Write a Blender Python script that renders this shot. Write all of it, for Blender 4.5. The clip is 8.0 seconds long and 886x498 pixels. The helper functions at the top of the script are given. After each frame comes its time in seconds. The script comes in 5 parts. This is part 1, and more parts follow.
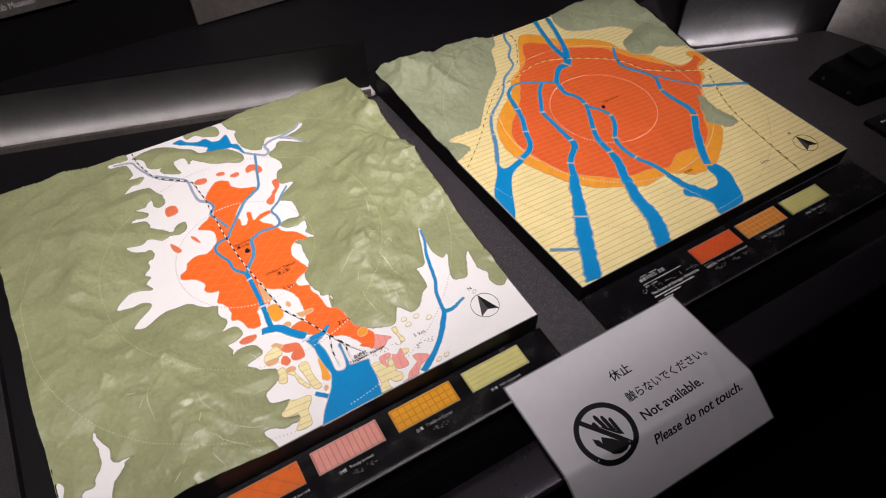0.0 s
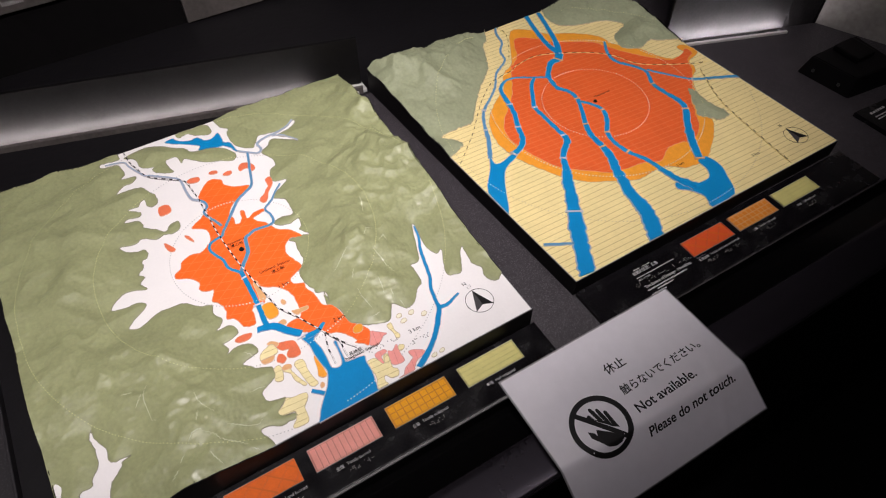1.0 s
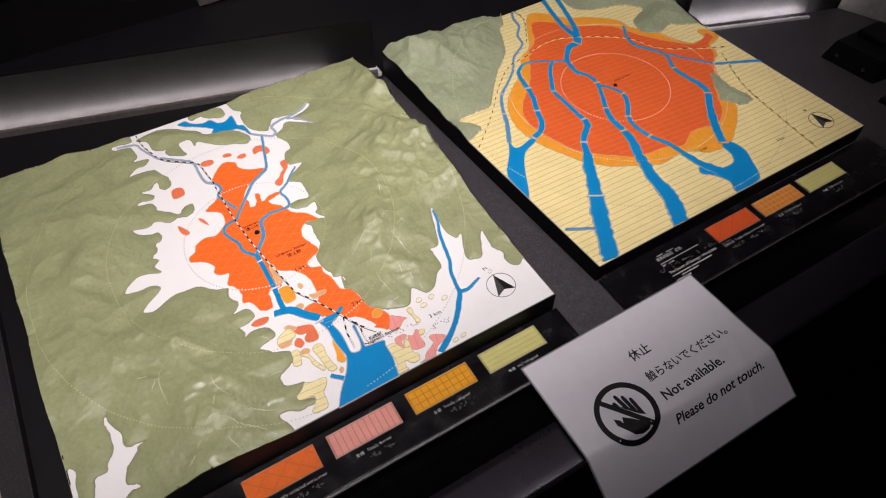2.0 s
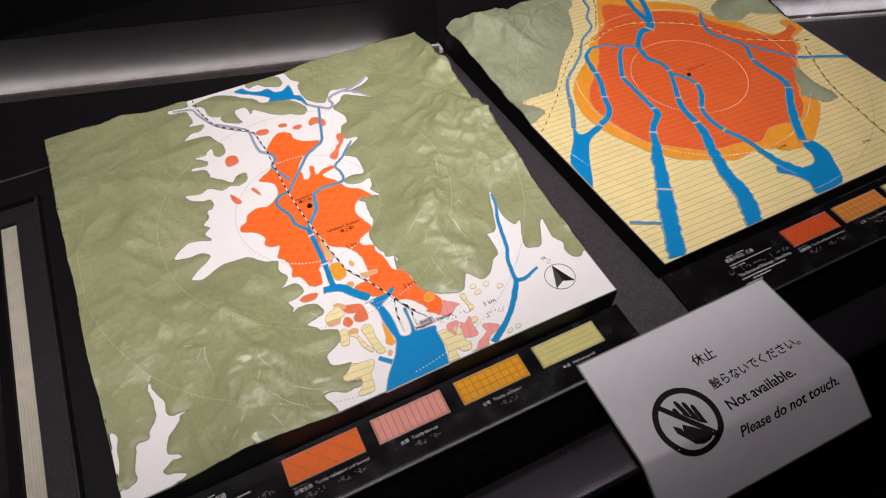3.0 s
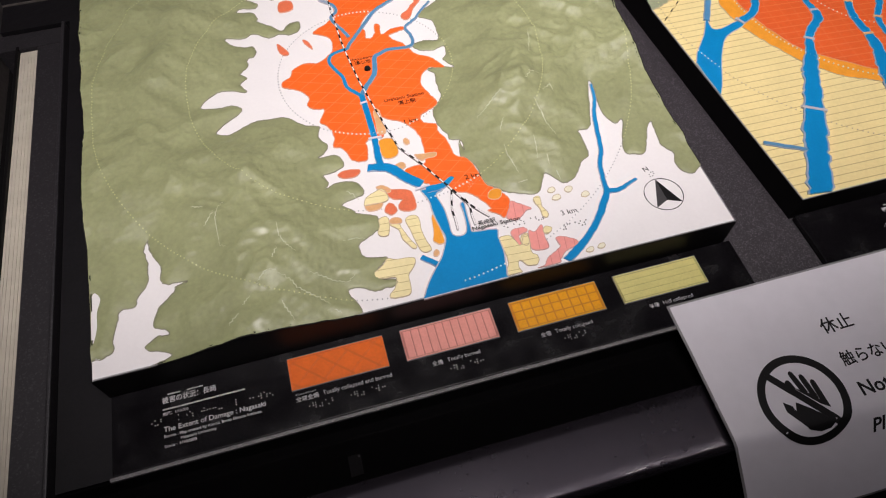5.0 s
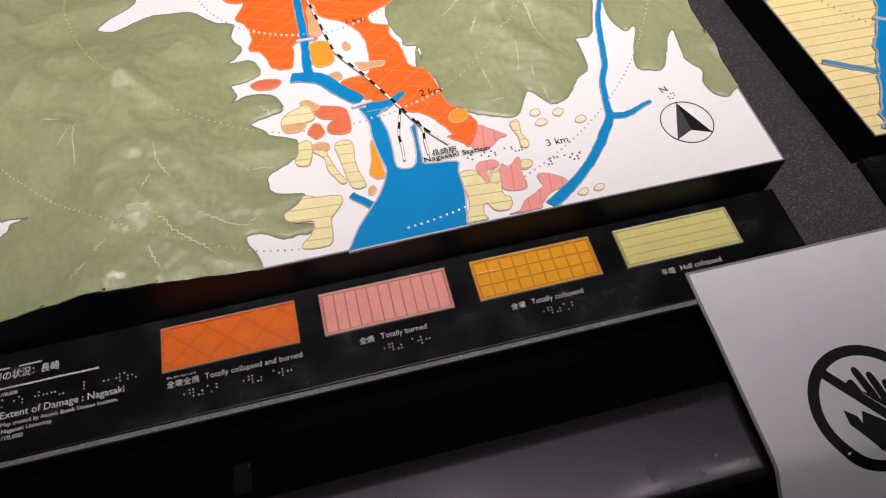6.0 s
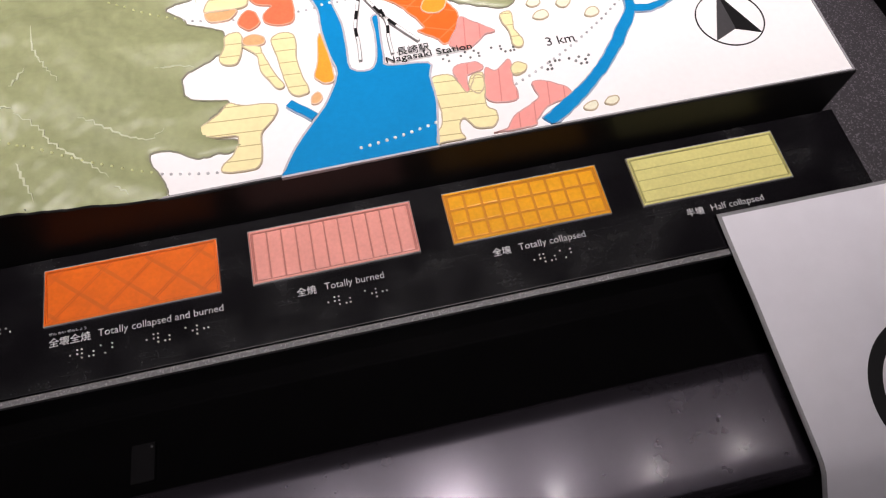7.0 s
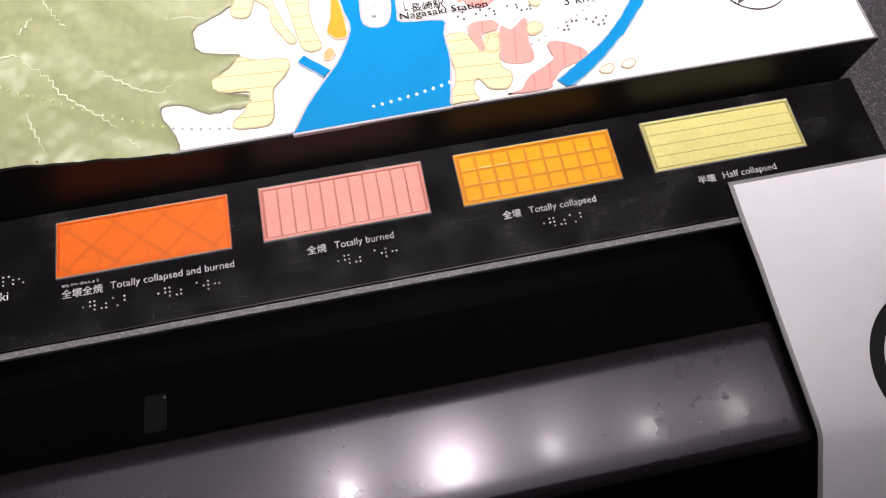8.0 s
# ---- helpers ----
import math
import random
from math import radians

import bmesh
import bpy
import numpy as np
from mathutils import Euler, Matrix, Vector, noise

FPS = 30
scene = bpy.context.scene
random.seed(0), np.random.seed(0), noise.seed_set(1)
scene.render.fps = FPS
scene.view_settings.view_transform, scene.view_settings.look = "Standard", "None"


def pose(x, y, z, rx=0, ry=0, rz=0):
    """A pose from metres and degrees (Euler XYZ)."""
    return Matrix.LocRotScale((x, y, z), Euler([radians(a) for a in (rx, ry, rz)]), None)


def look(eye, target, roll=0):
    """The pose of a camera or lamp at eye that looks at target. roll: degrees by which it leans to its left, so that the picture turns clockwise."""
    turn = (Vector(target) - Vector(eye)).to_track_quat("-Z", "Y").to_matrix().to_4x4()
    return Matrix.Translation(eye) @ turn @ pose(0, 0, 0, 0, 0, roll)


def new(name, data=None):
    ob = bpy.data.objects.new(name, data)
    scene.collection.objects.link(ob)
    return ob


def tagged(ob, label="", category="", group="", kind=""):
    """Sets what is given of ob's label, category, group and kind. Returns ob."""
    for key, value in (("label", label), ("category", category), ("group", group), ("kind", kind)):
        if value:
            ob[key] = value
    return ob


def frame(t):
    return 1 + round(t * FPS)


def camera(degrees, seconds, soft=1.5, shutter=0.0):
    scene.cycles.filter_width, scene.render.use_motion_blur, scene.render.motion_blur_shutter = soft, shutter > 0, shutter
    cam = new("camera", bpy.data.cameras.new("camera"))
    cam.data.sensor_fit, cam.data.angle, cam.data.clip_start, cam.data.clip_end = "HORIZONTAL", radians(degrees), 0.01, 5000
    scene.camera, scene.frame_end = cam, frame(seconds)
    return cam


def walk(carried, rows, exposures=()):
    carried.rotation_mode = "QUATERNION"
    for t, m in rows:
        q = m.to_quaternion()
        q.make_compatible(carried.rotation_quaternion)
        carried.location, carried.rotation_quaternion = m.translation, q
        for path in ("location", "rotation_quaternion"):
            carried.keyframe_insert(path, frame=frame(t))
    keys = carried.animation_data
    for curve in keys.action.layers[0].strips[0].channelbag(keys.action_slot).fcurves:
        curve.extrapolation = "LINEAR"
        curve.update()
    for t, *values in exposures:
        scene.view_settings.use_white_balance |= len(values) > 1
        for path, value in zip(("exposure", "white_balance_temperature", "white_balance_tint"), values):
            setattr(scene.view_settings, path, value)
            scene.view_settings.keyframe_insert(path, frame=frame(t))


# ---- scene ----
cam = camera(68.0, 8.0, soft=1.15)
PATH = [
    (0, (-0.355, -0.366, 0.743), (0.274, 0.736, -0.803), -0.6),
    (0.5, (-0.356, -0.363, 0.742), (0.282, 0.728, -0.808), -0.6),
    (1, (-0.356, -0.366, 0.746), (0.284, 0.716, -0.81), -0.6),
    (1.2, (-0.363, -0.364, 0.744), (0.287, 0.713, -0.811), -0.2),
    (2.3, (-0.383, -0.34, 0.708), (0.231, 0.736, -0.863), -0.5),
    (2.5, (-0.389, -0.328, 0.702), (0.209, 0.744, -0.876), -0.2),
    (3, (-0.394, -0.323, 0.688), (0.128, 0.779, -0.898), -0.8),
    (3.5, (-0.399, -0.315, 0.657), (0.06, 0.799, -0.939), -0.7),
    (4, (-0.39, -0.302, 0.628), (-0.015, 0.765, -1.021), -0.7),
    (4.2, (-0.393, -0.297, 0.614), (-0.039, 0.754, -1.05), -0.5),
    (5.3, (-0.353, -0.265, 0.475), (-0.083, 0.761, -1.22), -0.2),
    (5.5, (-0.337, -0.258, 0.434), (-0.072, 0.768, -1.263), -0.1),
    (6, (-0.308, -0.222, 0.374), (-0.061, 0.746, -1.359), 0.4),
    (6.5, (-0.281, -0.195, 0.308), (-0.06, 0.714, -1.46), 0.4),
    (7, (-0.275, -0.182, 0.287), (-0.082, 0.616, -1.537), 1.0),
    (7.5, (-0.277, -0.186, 0.285), (-0.105, 0.566, -1.56), 1.0),
    (8, (-0.279, -0.179, 0.289), (-0.115, 0.499, -1.585), 2.4),
]
EXPOSURES = [(0.0, 0.0), (2.5, -0.04), (4.0, -0.12), (5.5, 0.03), (6.5, 0.20), (7.0, 0.43), (7.5, 0.75), (8.0, 0.92)]
walk(cam, [(t, look(eye, target, roll)) for t, eye, target, roll in PATH], EXPOSURES)

# ---------------------------------------------------------------- world and light
world = bpy.data.worlds.new("dark_gallery")
world.use_nodes = True
scene.world = world
world.node_tree.nodes["Background"].inputs[0].default_value = (0.55, 0.5, 0.52, 1)
world.node_tree.nodes["Background"].inputs[1].default_value = 0.004
scene.view_settings.exposure = 0.0

# a row of downlights on a ceiling track above the front of the display: place along it, watts, aim
TRACK_Y, TRACK_Z = -0.152, 1.30
DOWNLIGHTS = [(-0.71, 26.0, -0.60, 0.55), (-0.475, 26.5, -0.44, 0.46), (-0.218, 29.0, -0.22, 0.415), (0.027, 27.0, 0.11, 0.41), (0.275, 25.5, 0.33, 0.50), (0.508, 12.5, 0.50, 0.50)]
for lx, watts, aim_x, aim_y in DOWNLIGHTS:
    lamp = bpy.data.lights.new("downlight", "SPOT")
    lamp.energy, lamp.color = watts, (1.0, 0.93, 0.925)
    lamp.spot_size, lamp.spot_blend, lamp.shadow_soft_size = radians(60), 0.9, 0.014
    ob = new("downlight_beam", lamp)
    ob.matrix_world = look((lx, TRACK_Y, TRACK_Z - 0.012), (aim_x, aim_y, 0.0))


# ---------------------------------------------------------------- materials
def shader(name, color, rough=0.5, metal=0.0, spec=0.5, coat=0.0):
    m = bpy.data.materials.new(name)
    m.use_nodes = True
    b = m.node_tree.nodes["Principled BSDF"]
    b.inputs["Base Color"].default_value = (*color, 1)
    b.inputs["Roughness"].default_value = rough
    b.inputs["Metallic"].default_value = metal
    b.inputs["Specular IOR Level"].default_value = spec
    b.inputs["Coat Weight"].default_value = coat
    b.inputs["Coat Roughness"].default_value = 0.12
    return m, m.node_tree.nodes, m.node_tree.links, b


def coords(nodes, links, scale=1.0):
    tc = nodes.new("ShaderNodeTexCoord")
    return tc.outputs["Object"]


def grain(nodes, links, b, color, scale, amount, bump=0.0, bump_scale=None, second=None):
    """Colour variation at two scales, and a fine relief."""
    co = coords(nodes, links)
    n1 = nodes.new("ShaderNodeTexNoise")
    n1.inputs["Scale"].default_value, n1.inputs["Detail"].default_value = scale, 6
    links.new(co, n1.inputs["Vector"])
    n2 = nodes.new("ShaderNodeTexNoise")
    n2.inputs["Scale"].default_value, n2.inputs["Detail"].default_value = second or scale * 9, 3
    links.new(co, n2.inputs["Vector"])
    add = nodes.new("ShaderNodeMath")
    add.operation = "ADD"
    links.new(n1.outputs["Fac"], add.inputs[0])
    links.new(n2.outputs["Fac"], add.inputs[1])
    ramp = nodes.new("ShaderNodeMapRange")
    ramp.inputs["From Min"].default_value, ramp.inputs["From Max"].default_value = 0.7, 1.3
    ramp.inputs["To Min"].default_value, ramp.inputs["To Max"].default_value = 1 - amount, 1 + amount
    links.new(add.outputs[0], ramp.inputs["Value"])
    mul = nodes.new("ShaderNodeVectorMath")
    mul.operation = "SCALE"
    mul.inputs[0].default_value = color
    links.new(ramp.outputs[0], mul.inputs["Scale"])
    links.new(mul.outputs[0], b.inputs["Base Color"])
    if bump:
        n3 = nodes.new("ShaderNodeTexNoise")
        n3.inputs["Scale"].default_value, n3.inputs["Detail"].default_value = bump_scale or scale * 4, 4
        links.new(co, n3.inputs["Vector"])
        bp = nodes.new("ShaderNodeBump")
        bp.inputs["Strength"].default_value, bp.inputs["Distance"].default_value = 0.6, bump
        links.new(n3.outputs["Fac"], bp.inputs["Height"])
        links.new(bp.outputs[0], b.inputs["Normal"])
    return mul


def plain(name, color, rough=0.5, amount=0.06, scale=40, bump=0.0, bump_scale=None, metal=0.0, spec=0.5, coat=0.0):
    m, nodes, links, b = shader(name, color, rough, metal, spec, coat)
    grain(nodes, links, b, color, scale, amount, bump, bump_scale)
    return m


def ruled(name, color, line, rules, rough=0.4, coat=0.3, amount=0.06, bump=0.0002):
    """A printed colour with thin ruled lines: each rule is (angle, spacing, width, offset) in degrees and metres."""
    m, nodes, links, b = shader(name, color, rough, 0.0, 0.5, coat)
    body = grain(nodes, links, b, color, 30, amount)
    sep = nodes.new("ShaderNodeSeparateXYZ")
    links.new(coords(nodes, links), sep.inputs[0])
    total = None
    for angle, spacing, width, offset in rules:
        a = radians(angle)
        mx, my, ad, dv, fr, lt = (nodes.new("ShaderNodeMath") for _ in range(6))
        mx.operation = my.operation = "MULTIPLY"
        mx.inputs[1].default_value, my.inputs[1].default_value = -math.sin(a) / spacing, math.cos(a) / spacing
        links.new(sep.outputs[0], mx.inputs[0])
        links.new(sep.outputs[1], my.inputs[0])
        ad.operation = "ADD"
        links.new(mx.outputs[0], ad.inputs[0])
        links.new(my.outputs[0], ad.inputs[1])
        dv.operation = "ADD"
        dv.inputs[1].default_value = 100 + offset / spacing
        links.new(ad.outputs[0], dv.inputs[0])
        fr.operation = "FRACT"
        links.new(dv.outputs[0], fr.inputs[0])
        lt.operation = "LESS_THAN"
        lt.inputs[1].default_value = width / spacing
        links.new(fr.outputs[0], lt.inputs[0])
        if total is None:
            total = lt.outputs[0]
        else:
            mm = nodes.new("ShaderNodeMath")
            mm.operation = "MAXIMUM"
            links.new(total, mm.inputs[0])
            links.new(lt.outputs[0], mm.inputs[1])
            total = mm.outputs[0]
    mix = nodes.new("ShaderNodeMix")
    mix.data_type = "RGBA"
    links.new(total, mix.inputs["Factor"])
    links.new(body.outputs[0], mix.inputs["A"])
    mix.inputs["B"].default_value = (*line, 1)
    links.new(mix.outputs["Result"], b.inputs["Base Color"])
    bp = nodes.new("ShaderNodeBump")
    bp.inputs["Strength"].default_value, bp.inputs["Distance"].default_value = 0.5, bump
    links.new(total, bp.inputs["Height"])
    links.new(bp.outputs[0], b.inputs["Normal"])
    return m


def speckled(name, dark, light, scale=900, rough=0.5):
    """Dark solid-surface board with fine light flecks."""
    m, nodes, links, b = shader(name, dark, rough)
    co = coords(nodes, links)
    v = nodes.new("ShaderNodeTexVoronoi")
    v.inputs["Scale"].default_value = scale
    links.new(co, v.inputs["Vector"])
    hue = nodes.new("ShaderNodeSeparateColor")
    links.new(v.outputs["Color"], hue.inputs[0])
    gt = nodes.new("ShaderNodeMapRange")
    gt.inputs["From Min"].default_value, gt.inputs["From Max"].default_value = 0.55, 1.0
    links.new(hue.outputs[0], gt.inputs["Value"])
    sq = nodes.new("ShaderNodeMath")
    sq.operation = "POWER"
    sq.inputs[1].default_value = 2.5
    links.new(gt.outputs[0], sq.inputs[0])
    n = nodes.new("ShaderNodeTexNoise")
    n.inputs["Scale"].default_value, n.inputs["Detail"].default_value = 14, 5
    links.new(co, n.inputs["Vector"])
    mix = nodes.new("ShaderNodeMix")
    mix.data_type = "RGBA"
    mix.inputs["A"].default_value, mix.inputs["B"].default_value = (*dark, 1), (*light, 1)
    links.new(sq.outputs[0], mix.inputs["Factor"])
    sc = nodes.new("ShaderNodeMapRange")
    sc.inputs["To Min"].default_value, sc.inputs["To Max"].default_value = 0.75, 1.25
    links.new(n.outputs["Fac"], sc.inputs["Value"])
    mul = nodes.new("ShaderNodeVectorMath")
    mul.operation = "SCALE"
    links.new(mix.outputs["Result"], mul.inputs[0])
    links.new(sc.outputs[0], mul.inputs["Scale"])
    links.new(mul.outputs[0], b.inputs["Base Color"])
    return m


M_WHITE = plain("white_map_print", (0.80, 0.77, 0.77), 0.35, 0.02, 30, coat=0.25)
M_GREEN = plain("green_hill_paint", (0.270, 0.284, 0.147), 0.46, 0.12, 24, 0.0005, 95, spec=0.40, coat=0.12)
M_GREEN.node_tree.nodes["Principled BSDF"].inputs["Coat Roughness"].default_value = 0.24


def patchy_gloss(m, scale, low, high):
    """Worn and fresh areas of varnish: the clear coat comes and goes in patches."""
    nodes, links = m.node_tree.nodes, m.node_tree.links
    n, r = nodes.new("ShaderNodeTexNoise"), nodes.new("ShaderNodeMapRange")
    n.inputs["Scale"].default_value, n.inputs["Detail"].default_value = scale, 4
    links.new(coords(nodes, links), n.inputs["Vector"])
    r.inputs["From Min"].default_value, r.inputs["From Max"].default_value = 0.50, 0.68
    r.inputs["To Min"].default_value, r.inputs["To Max"].default_value = low, high
    links.new(n.outputs["Fac"], r.inputs["Value"])
    links.new(r.outputs[0], nodes["Principled BSDF"].inputs["Coat Weight"])


patchy_gloss(M_GREEN, 16, 0.07, 0.34)
# paler than the hill paint: the ribs' highlights are put into the colour
M_SEAM_GLINT = plain("pale_glint_print_seam", (0.52, 0.53, 0.38), 0.20, 0.1, 60, coat=0.9)
M_GREEN_E = plain("pale_green_hill_paint", (0.262, 0.282, 0.178), 0.6, 0.12, 22, 0.0005, 190, spec=0.4, coat=0.03)
M_BLUE = plain("blue_water_print", (0.004, 0.215, 0.50), 0.30, 0.05, 40, coat=0.3)
M_STREAM = plain("grey_blue_stream_print", (0.27, 0.34, 0.45), 0.35, 0.10, 120, coat=0.2)
M_BANK = plain("grey_bank_line", (0.44, 0.43, 0.47), 0.4, 0.15, 200)
M_ORANGE = ruled("orange_print", (0.86, 0.135, 0.018), (0.88, 0.195, 0.060), [(38, 0.0145, 0.0009, 0), (-20, 0.0145, 0.0009, 0.003)])
M_RED = ruled("red_orange_print", (0.71, 0.108, 0.023), (0.75, 0.168, 0.055), [(-4, 0.0104, 0.0016, 0), (86, 0.0165, 0.0006, 0.003)])
M_RED_SPOT = plain("rust_red_print", (0.72, 0.165, 0.075), 0.4, 0.12, 60, coat=0.2)
M_TAN = plain("tan_print", (0.66, 0.37, 0.17), 0.4, 0.1, 60, coat=0.2)
M_YELLOW = ruled("yellow_print", (0.78, 0.68, 0.37), (0.45, 0.36, 0.17), [(-4, 0.0085, 0.0006, 0.002)])
M_YELLOW_E = ruled("pale_yellow_print", (0.78, 0.64, 0.31), (0.50, 0.38, 0.17), [(-1, 0.0098, 0.0011, 0)])
M_PINK = ruled("pink_print", (0.78, 0.30, 0.27), (0.62, 0.21, 0.19), [(80, 0.0085, 0.0007, 0)])
M_RIM = plain("brown_outline_print", (0.47, 0.38, 0.25), 0.45, 0.2, 150)
M_RIM_PINK = plain("dusky_pink_outline_print", (0.55, 0.30, 0.28), 0.45, 0.2, 150)
M_RIM_TAN = plain("pale_tan_outline_print", (0.66, 0.45, 0.33), 0.45, 0.2, 150)
M_OCHRE_SPOT = plain("plain_ochre_print", (0.78, 0.31, 0.03), 0.4, 0.10, 90, coat=0.2)
M_PALE = plain("cream_oval_print", (0.77, 0.73, 0.57), 0.4, 0.08, 90, coat=0.2)
M_BRIDGE = plain("pale_lilac_bridge_print", (0.66, 0.63, 0.68), 0.4, 0.1, 120)
M_RIM_RED = plain("rust_outline_print", (0.64, 0.30, 0.20), 0.45, 0.15, 150)
M_BLACK = plain("black_acrylic", (0.0042, 0.0036, 0.0046), 0.25, 0.3, 60, 0.00004, 700, spec=0.4)


def scuffed(m, strength=0.013):
    """Fine dust and wiping marks that dull a glossy black surface."""
    nodes, links = m.node_tree.nodes, m.node_tree.links
    b = nodes["Principled BSDF"]
    was = b.inputs["Base Color"].links[0].from_socket
    tc, mp, n, dust, rg, ad, mix, mr = (nodes.new("ShaderNode" + k) for k in ("TexCoord", "Mapping", "TexNoise", "TexNoise", "MapRange", "Math", "VectorMath", "MapRange"))
    mp.inputs["Rotation"].default_value = (0, 0, radians(24))
    mp.inputs["Scale"].default_value = (26, 1100, 60)
    links.new(tc.outputs["Object"], mp.inputs[0])
    links.new(mp.outputs[0], n.inputs["Vector"])
    n.inputs["Scale"].default_value, n.inputs["Detail"].default_value = 1.0, 2
    dust.inputs["Scale"].default_value, dust.inputs["Detail"].default_value = 34, 6
    links.new(tc.outputs["Object"], dust.inputs["Vector"])
    ad.operation = "MULTIPLY"
    links.new(n.outputs["Fac"], ad.inputs[0])
    links.new(dust.outputs["Fac"], ad.inputs[1])
    rg.inputs["From Min"].default_value, rg.inputs["From Max"].default_value = 0.28, 0.50
    rg.inputs["To Min"].default_value, rg.inputs["To Max"].default_value = 0.0, strength
    links.new(ad.outputs[0], rg.inputs["Value"])
    speck, small, patch, both, total = (nodes.new("ShaderNode" + k) for k in ("TexVoronoi", "MapRange", "MapRange", "Math", "Math"))
    speck.inputs["Scale"].default_value = 620
    links.new(tc.outputs["Object"], speck.inputs["Vector"])
    small.inputs["From Min"].default_value, small.inputs["From Max"].default_value = 0.20, 0.10
    links.new(speck.outputs["Distance"], small.inputs["Value"])
    patch.inputs["From Min"].default_value, patch.inputs["From Max"].default_value = 0.52, 0.72
    patch.inputs["To Max"].default_value = 0.14
    links.new(dust.outputs["Fac"], patch.inputs["Value"])
    both.operation = "MULTIPLY"
    links.new(small.outputs[0], both.inputs[0])
    links.new(patch.outputs[0], both.inputs[1])
    total.operation = "ADD"
    links.new(both.outputs[0], total.inputs[0])
    links.new(rg.outputs[0], total.inputs[1])
    mix.operation = "ADD"
    links.new(was, mix.inputs[0])
    links.new(total.outputs[0], mix.inputs[1])
    links.new(mix.outputs[0], b.inputs["Base Color"])
    mr.inputs["From Min"].default_value, mr.inputs["From Max"].default_value = 0.3, 0.7
    mr.inputs["To Min"].default_value, mr.inputs["To Max"].default_value = 0.17, 0.30
    links.new(dust.outputs["Fac"], mr.inputs["Value"])
    links.new(mr.outputs[0], b.inputs["Roughness"])


scuffed(M_BLACK)
M_HOLLOW = plain("gloss_black_metal", (0.0022, 0.0020, 0.0022), 0.14, 0.2, 60, 0.00002, 700, spec=0.25)
M_SIDE = plain("black_painted_board", (0.0045, 0.0038, 0.0042), 0.46, 0.2, 40, spec=0.11)
M_BED = plain("grey_rail_edge_print", (0.20, 0.18, 0.18), 0.5, 0.15, 150)
M_INK = plain("black_ink", (0.008, 0.0075, 0.008), 0.5, 0.1, 60, spec=0.15)
# dark contour tone that includes the shade at the hill foot
M_SHORE_SHADE = plain("dark_olive_shore_shade", (0.20, 0.19, 0.13), 0.5, 0.15, 150)
M_RIVER = plain("mid_blue_stream_print", (0.075, 0.235, 0.42), 0.35, 0.12, 120, coat=0.2)
M_LETTER = plain("white_lettering", (0.58, 0.56, 0.565), 0.5, 0.05, 60)
M_DOT = plain("clear_white_dot", (0.72, 0.70, 0.66), 0.25, 0.05, 60, coat=0.5)
# dots on white land: the shading of the raised studs is put into this grey
M_DOT_SHADED = plain("shaded_grey_dot", (0.42, 0.41, 0.42), 0.3, 0.05, 60, coat=0.4)
M_DOT_PLATE = plain("worn_grey_dot", (0.62, 0.60, 0.56), 0.3, 0.2, 200, coat=0.3)
M_DOT_DARK = plain("dark_grey_dot", (0.085, 0.08, 0.08), 0.35, 0.1, 200, coat=0.3)
M_CHARCOAL = plain("charcoal_ink", (0.045, 0.042, 0.045), 0.45, 0.1, 60)
M_DOT_GREEN = plain("pale_green_dot", (0.50, 0.50, 0.24), 0.3, 0.05, 60, coat=0.4)
M_DECK = speckled("speckled_charcoal_board", (0.0215, 0.018, 0.022), (0.135, 0.12, 0.135), 1250)
M_FRAME = speckled("dark_frame_board", (0.012, 0.0105, 0.0125), (0.036, 0.032, 0.036), 700)
# cut edge of the deck board, coloured paler for the light it catches
M_LIP_LIT = speckled("speckled_lit_board_edge", (0.12, 0.112, 0.118), (0.36, 0.34, 0.345), 1900, 0.55)
M_TRAY = plain("black_tray_board", (0.0062, 0.0055, 0.0066), 0.5, 0.25, 30, 0.0008, 70, spec=0.22)
M_LEDGE = plain("satin_black_metal", (0.014, 0.012, 0.015), 0.20, 0.08, 12, 0.000012, 1500, spec=0.45, coat=0.09)
M_LEDGE.node_tree.nodes["Principled BSDF"].inputs["Coat Roughness"].default_value = 0.085
M_LEDGE.node_tree.nodes["Principled BSDF"].inputs["Specular Tint"].default_value = (0.94, 0.86, 1.0, 1)
M_COVE = plain("dark_satin_panel", (0.0050, 0.0046, 0.0047), 0.6, 0.35, 22, 0.0003, 160, spec=0.08)
M_COVE_E = plain("grey_satin_panel", (0.0135, 0.0125, 0.0132), 0.55, 0.4, 22, 0.0003, 160, spec=0.12)
M_WALL = plain("black_wall_paint", (0.0035, 0.003, 0.0033), 0.7, 0.3, 5, spec=0.1)
M_PANEL = plain("dark_grey_wall_panel", (0.070, 0.060, 0.057), 0.6, 0.3, 14, 0.0006, 60)
# pale so that the thin rail's highlights are carried by its colour
M_RAIL_GLINT = plain("pale_rail_glint", (0.75, 0.72, 0.70), 0.3, 0.1, 30)
M_RETURN = plain("pale_grey_panel", (0.34, 0.32, 0.30), 0.5, 0.2, 9)
# pale metal whose tone carries the strip's light at the panel foot
M_LIT_FOOT = plain("pale_strip_lit_metal", (0.66, 0.64, 0.63), 0.35, 0.12, 60, metal=0.3)
M_PAPER = plain("laminated_white_paper", (0.68, 0.655, 0.70), 0.28, 0.03, 9, 0.0004, 26, coat=0.35)
M_FILM = plain("clear_laminate_edge", (0.30, 0.29, 0.30), 0.2, 0.1, 60, coat=0.6)
M_CREAM = plain("cream_page_block", (0.42, 0.385, 0.32), 0.7, 0.10, 8, spec=0.2)
M_GLASSY = plain("dark_green_glass_edge", (0.010, 0.016, 0.014), 0.12, 0.1, 20)
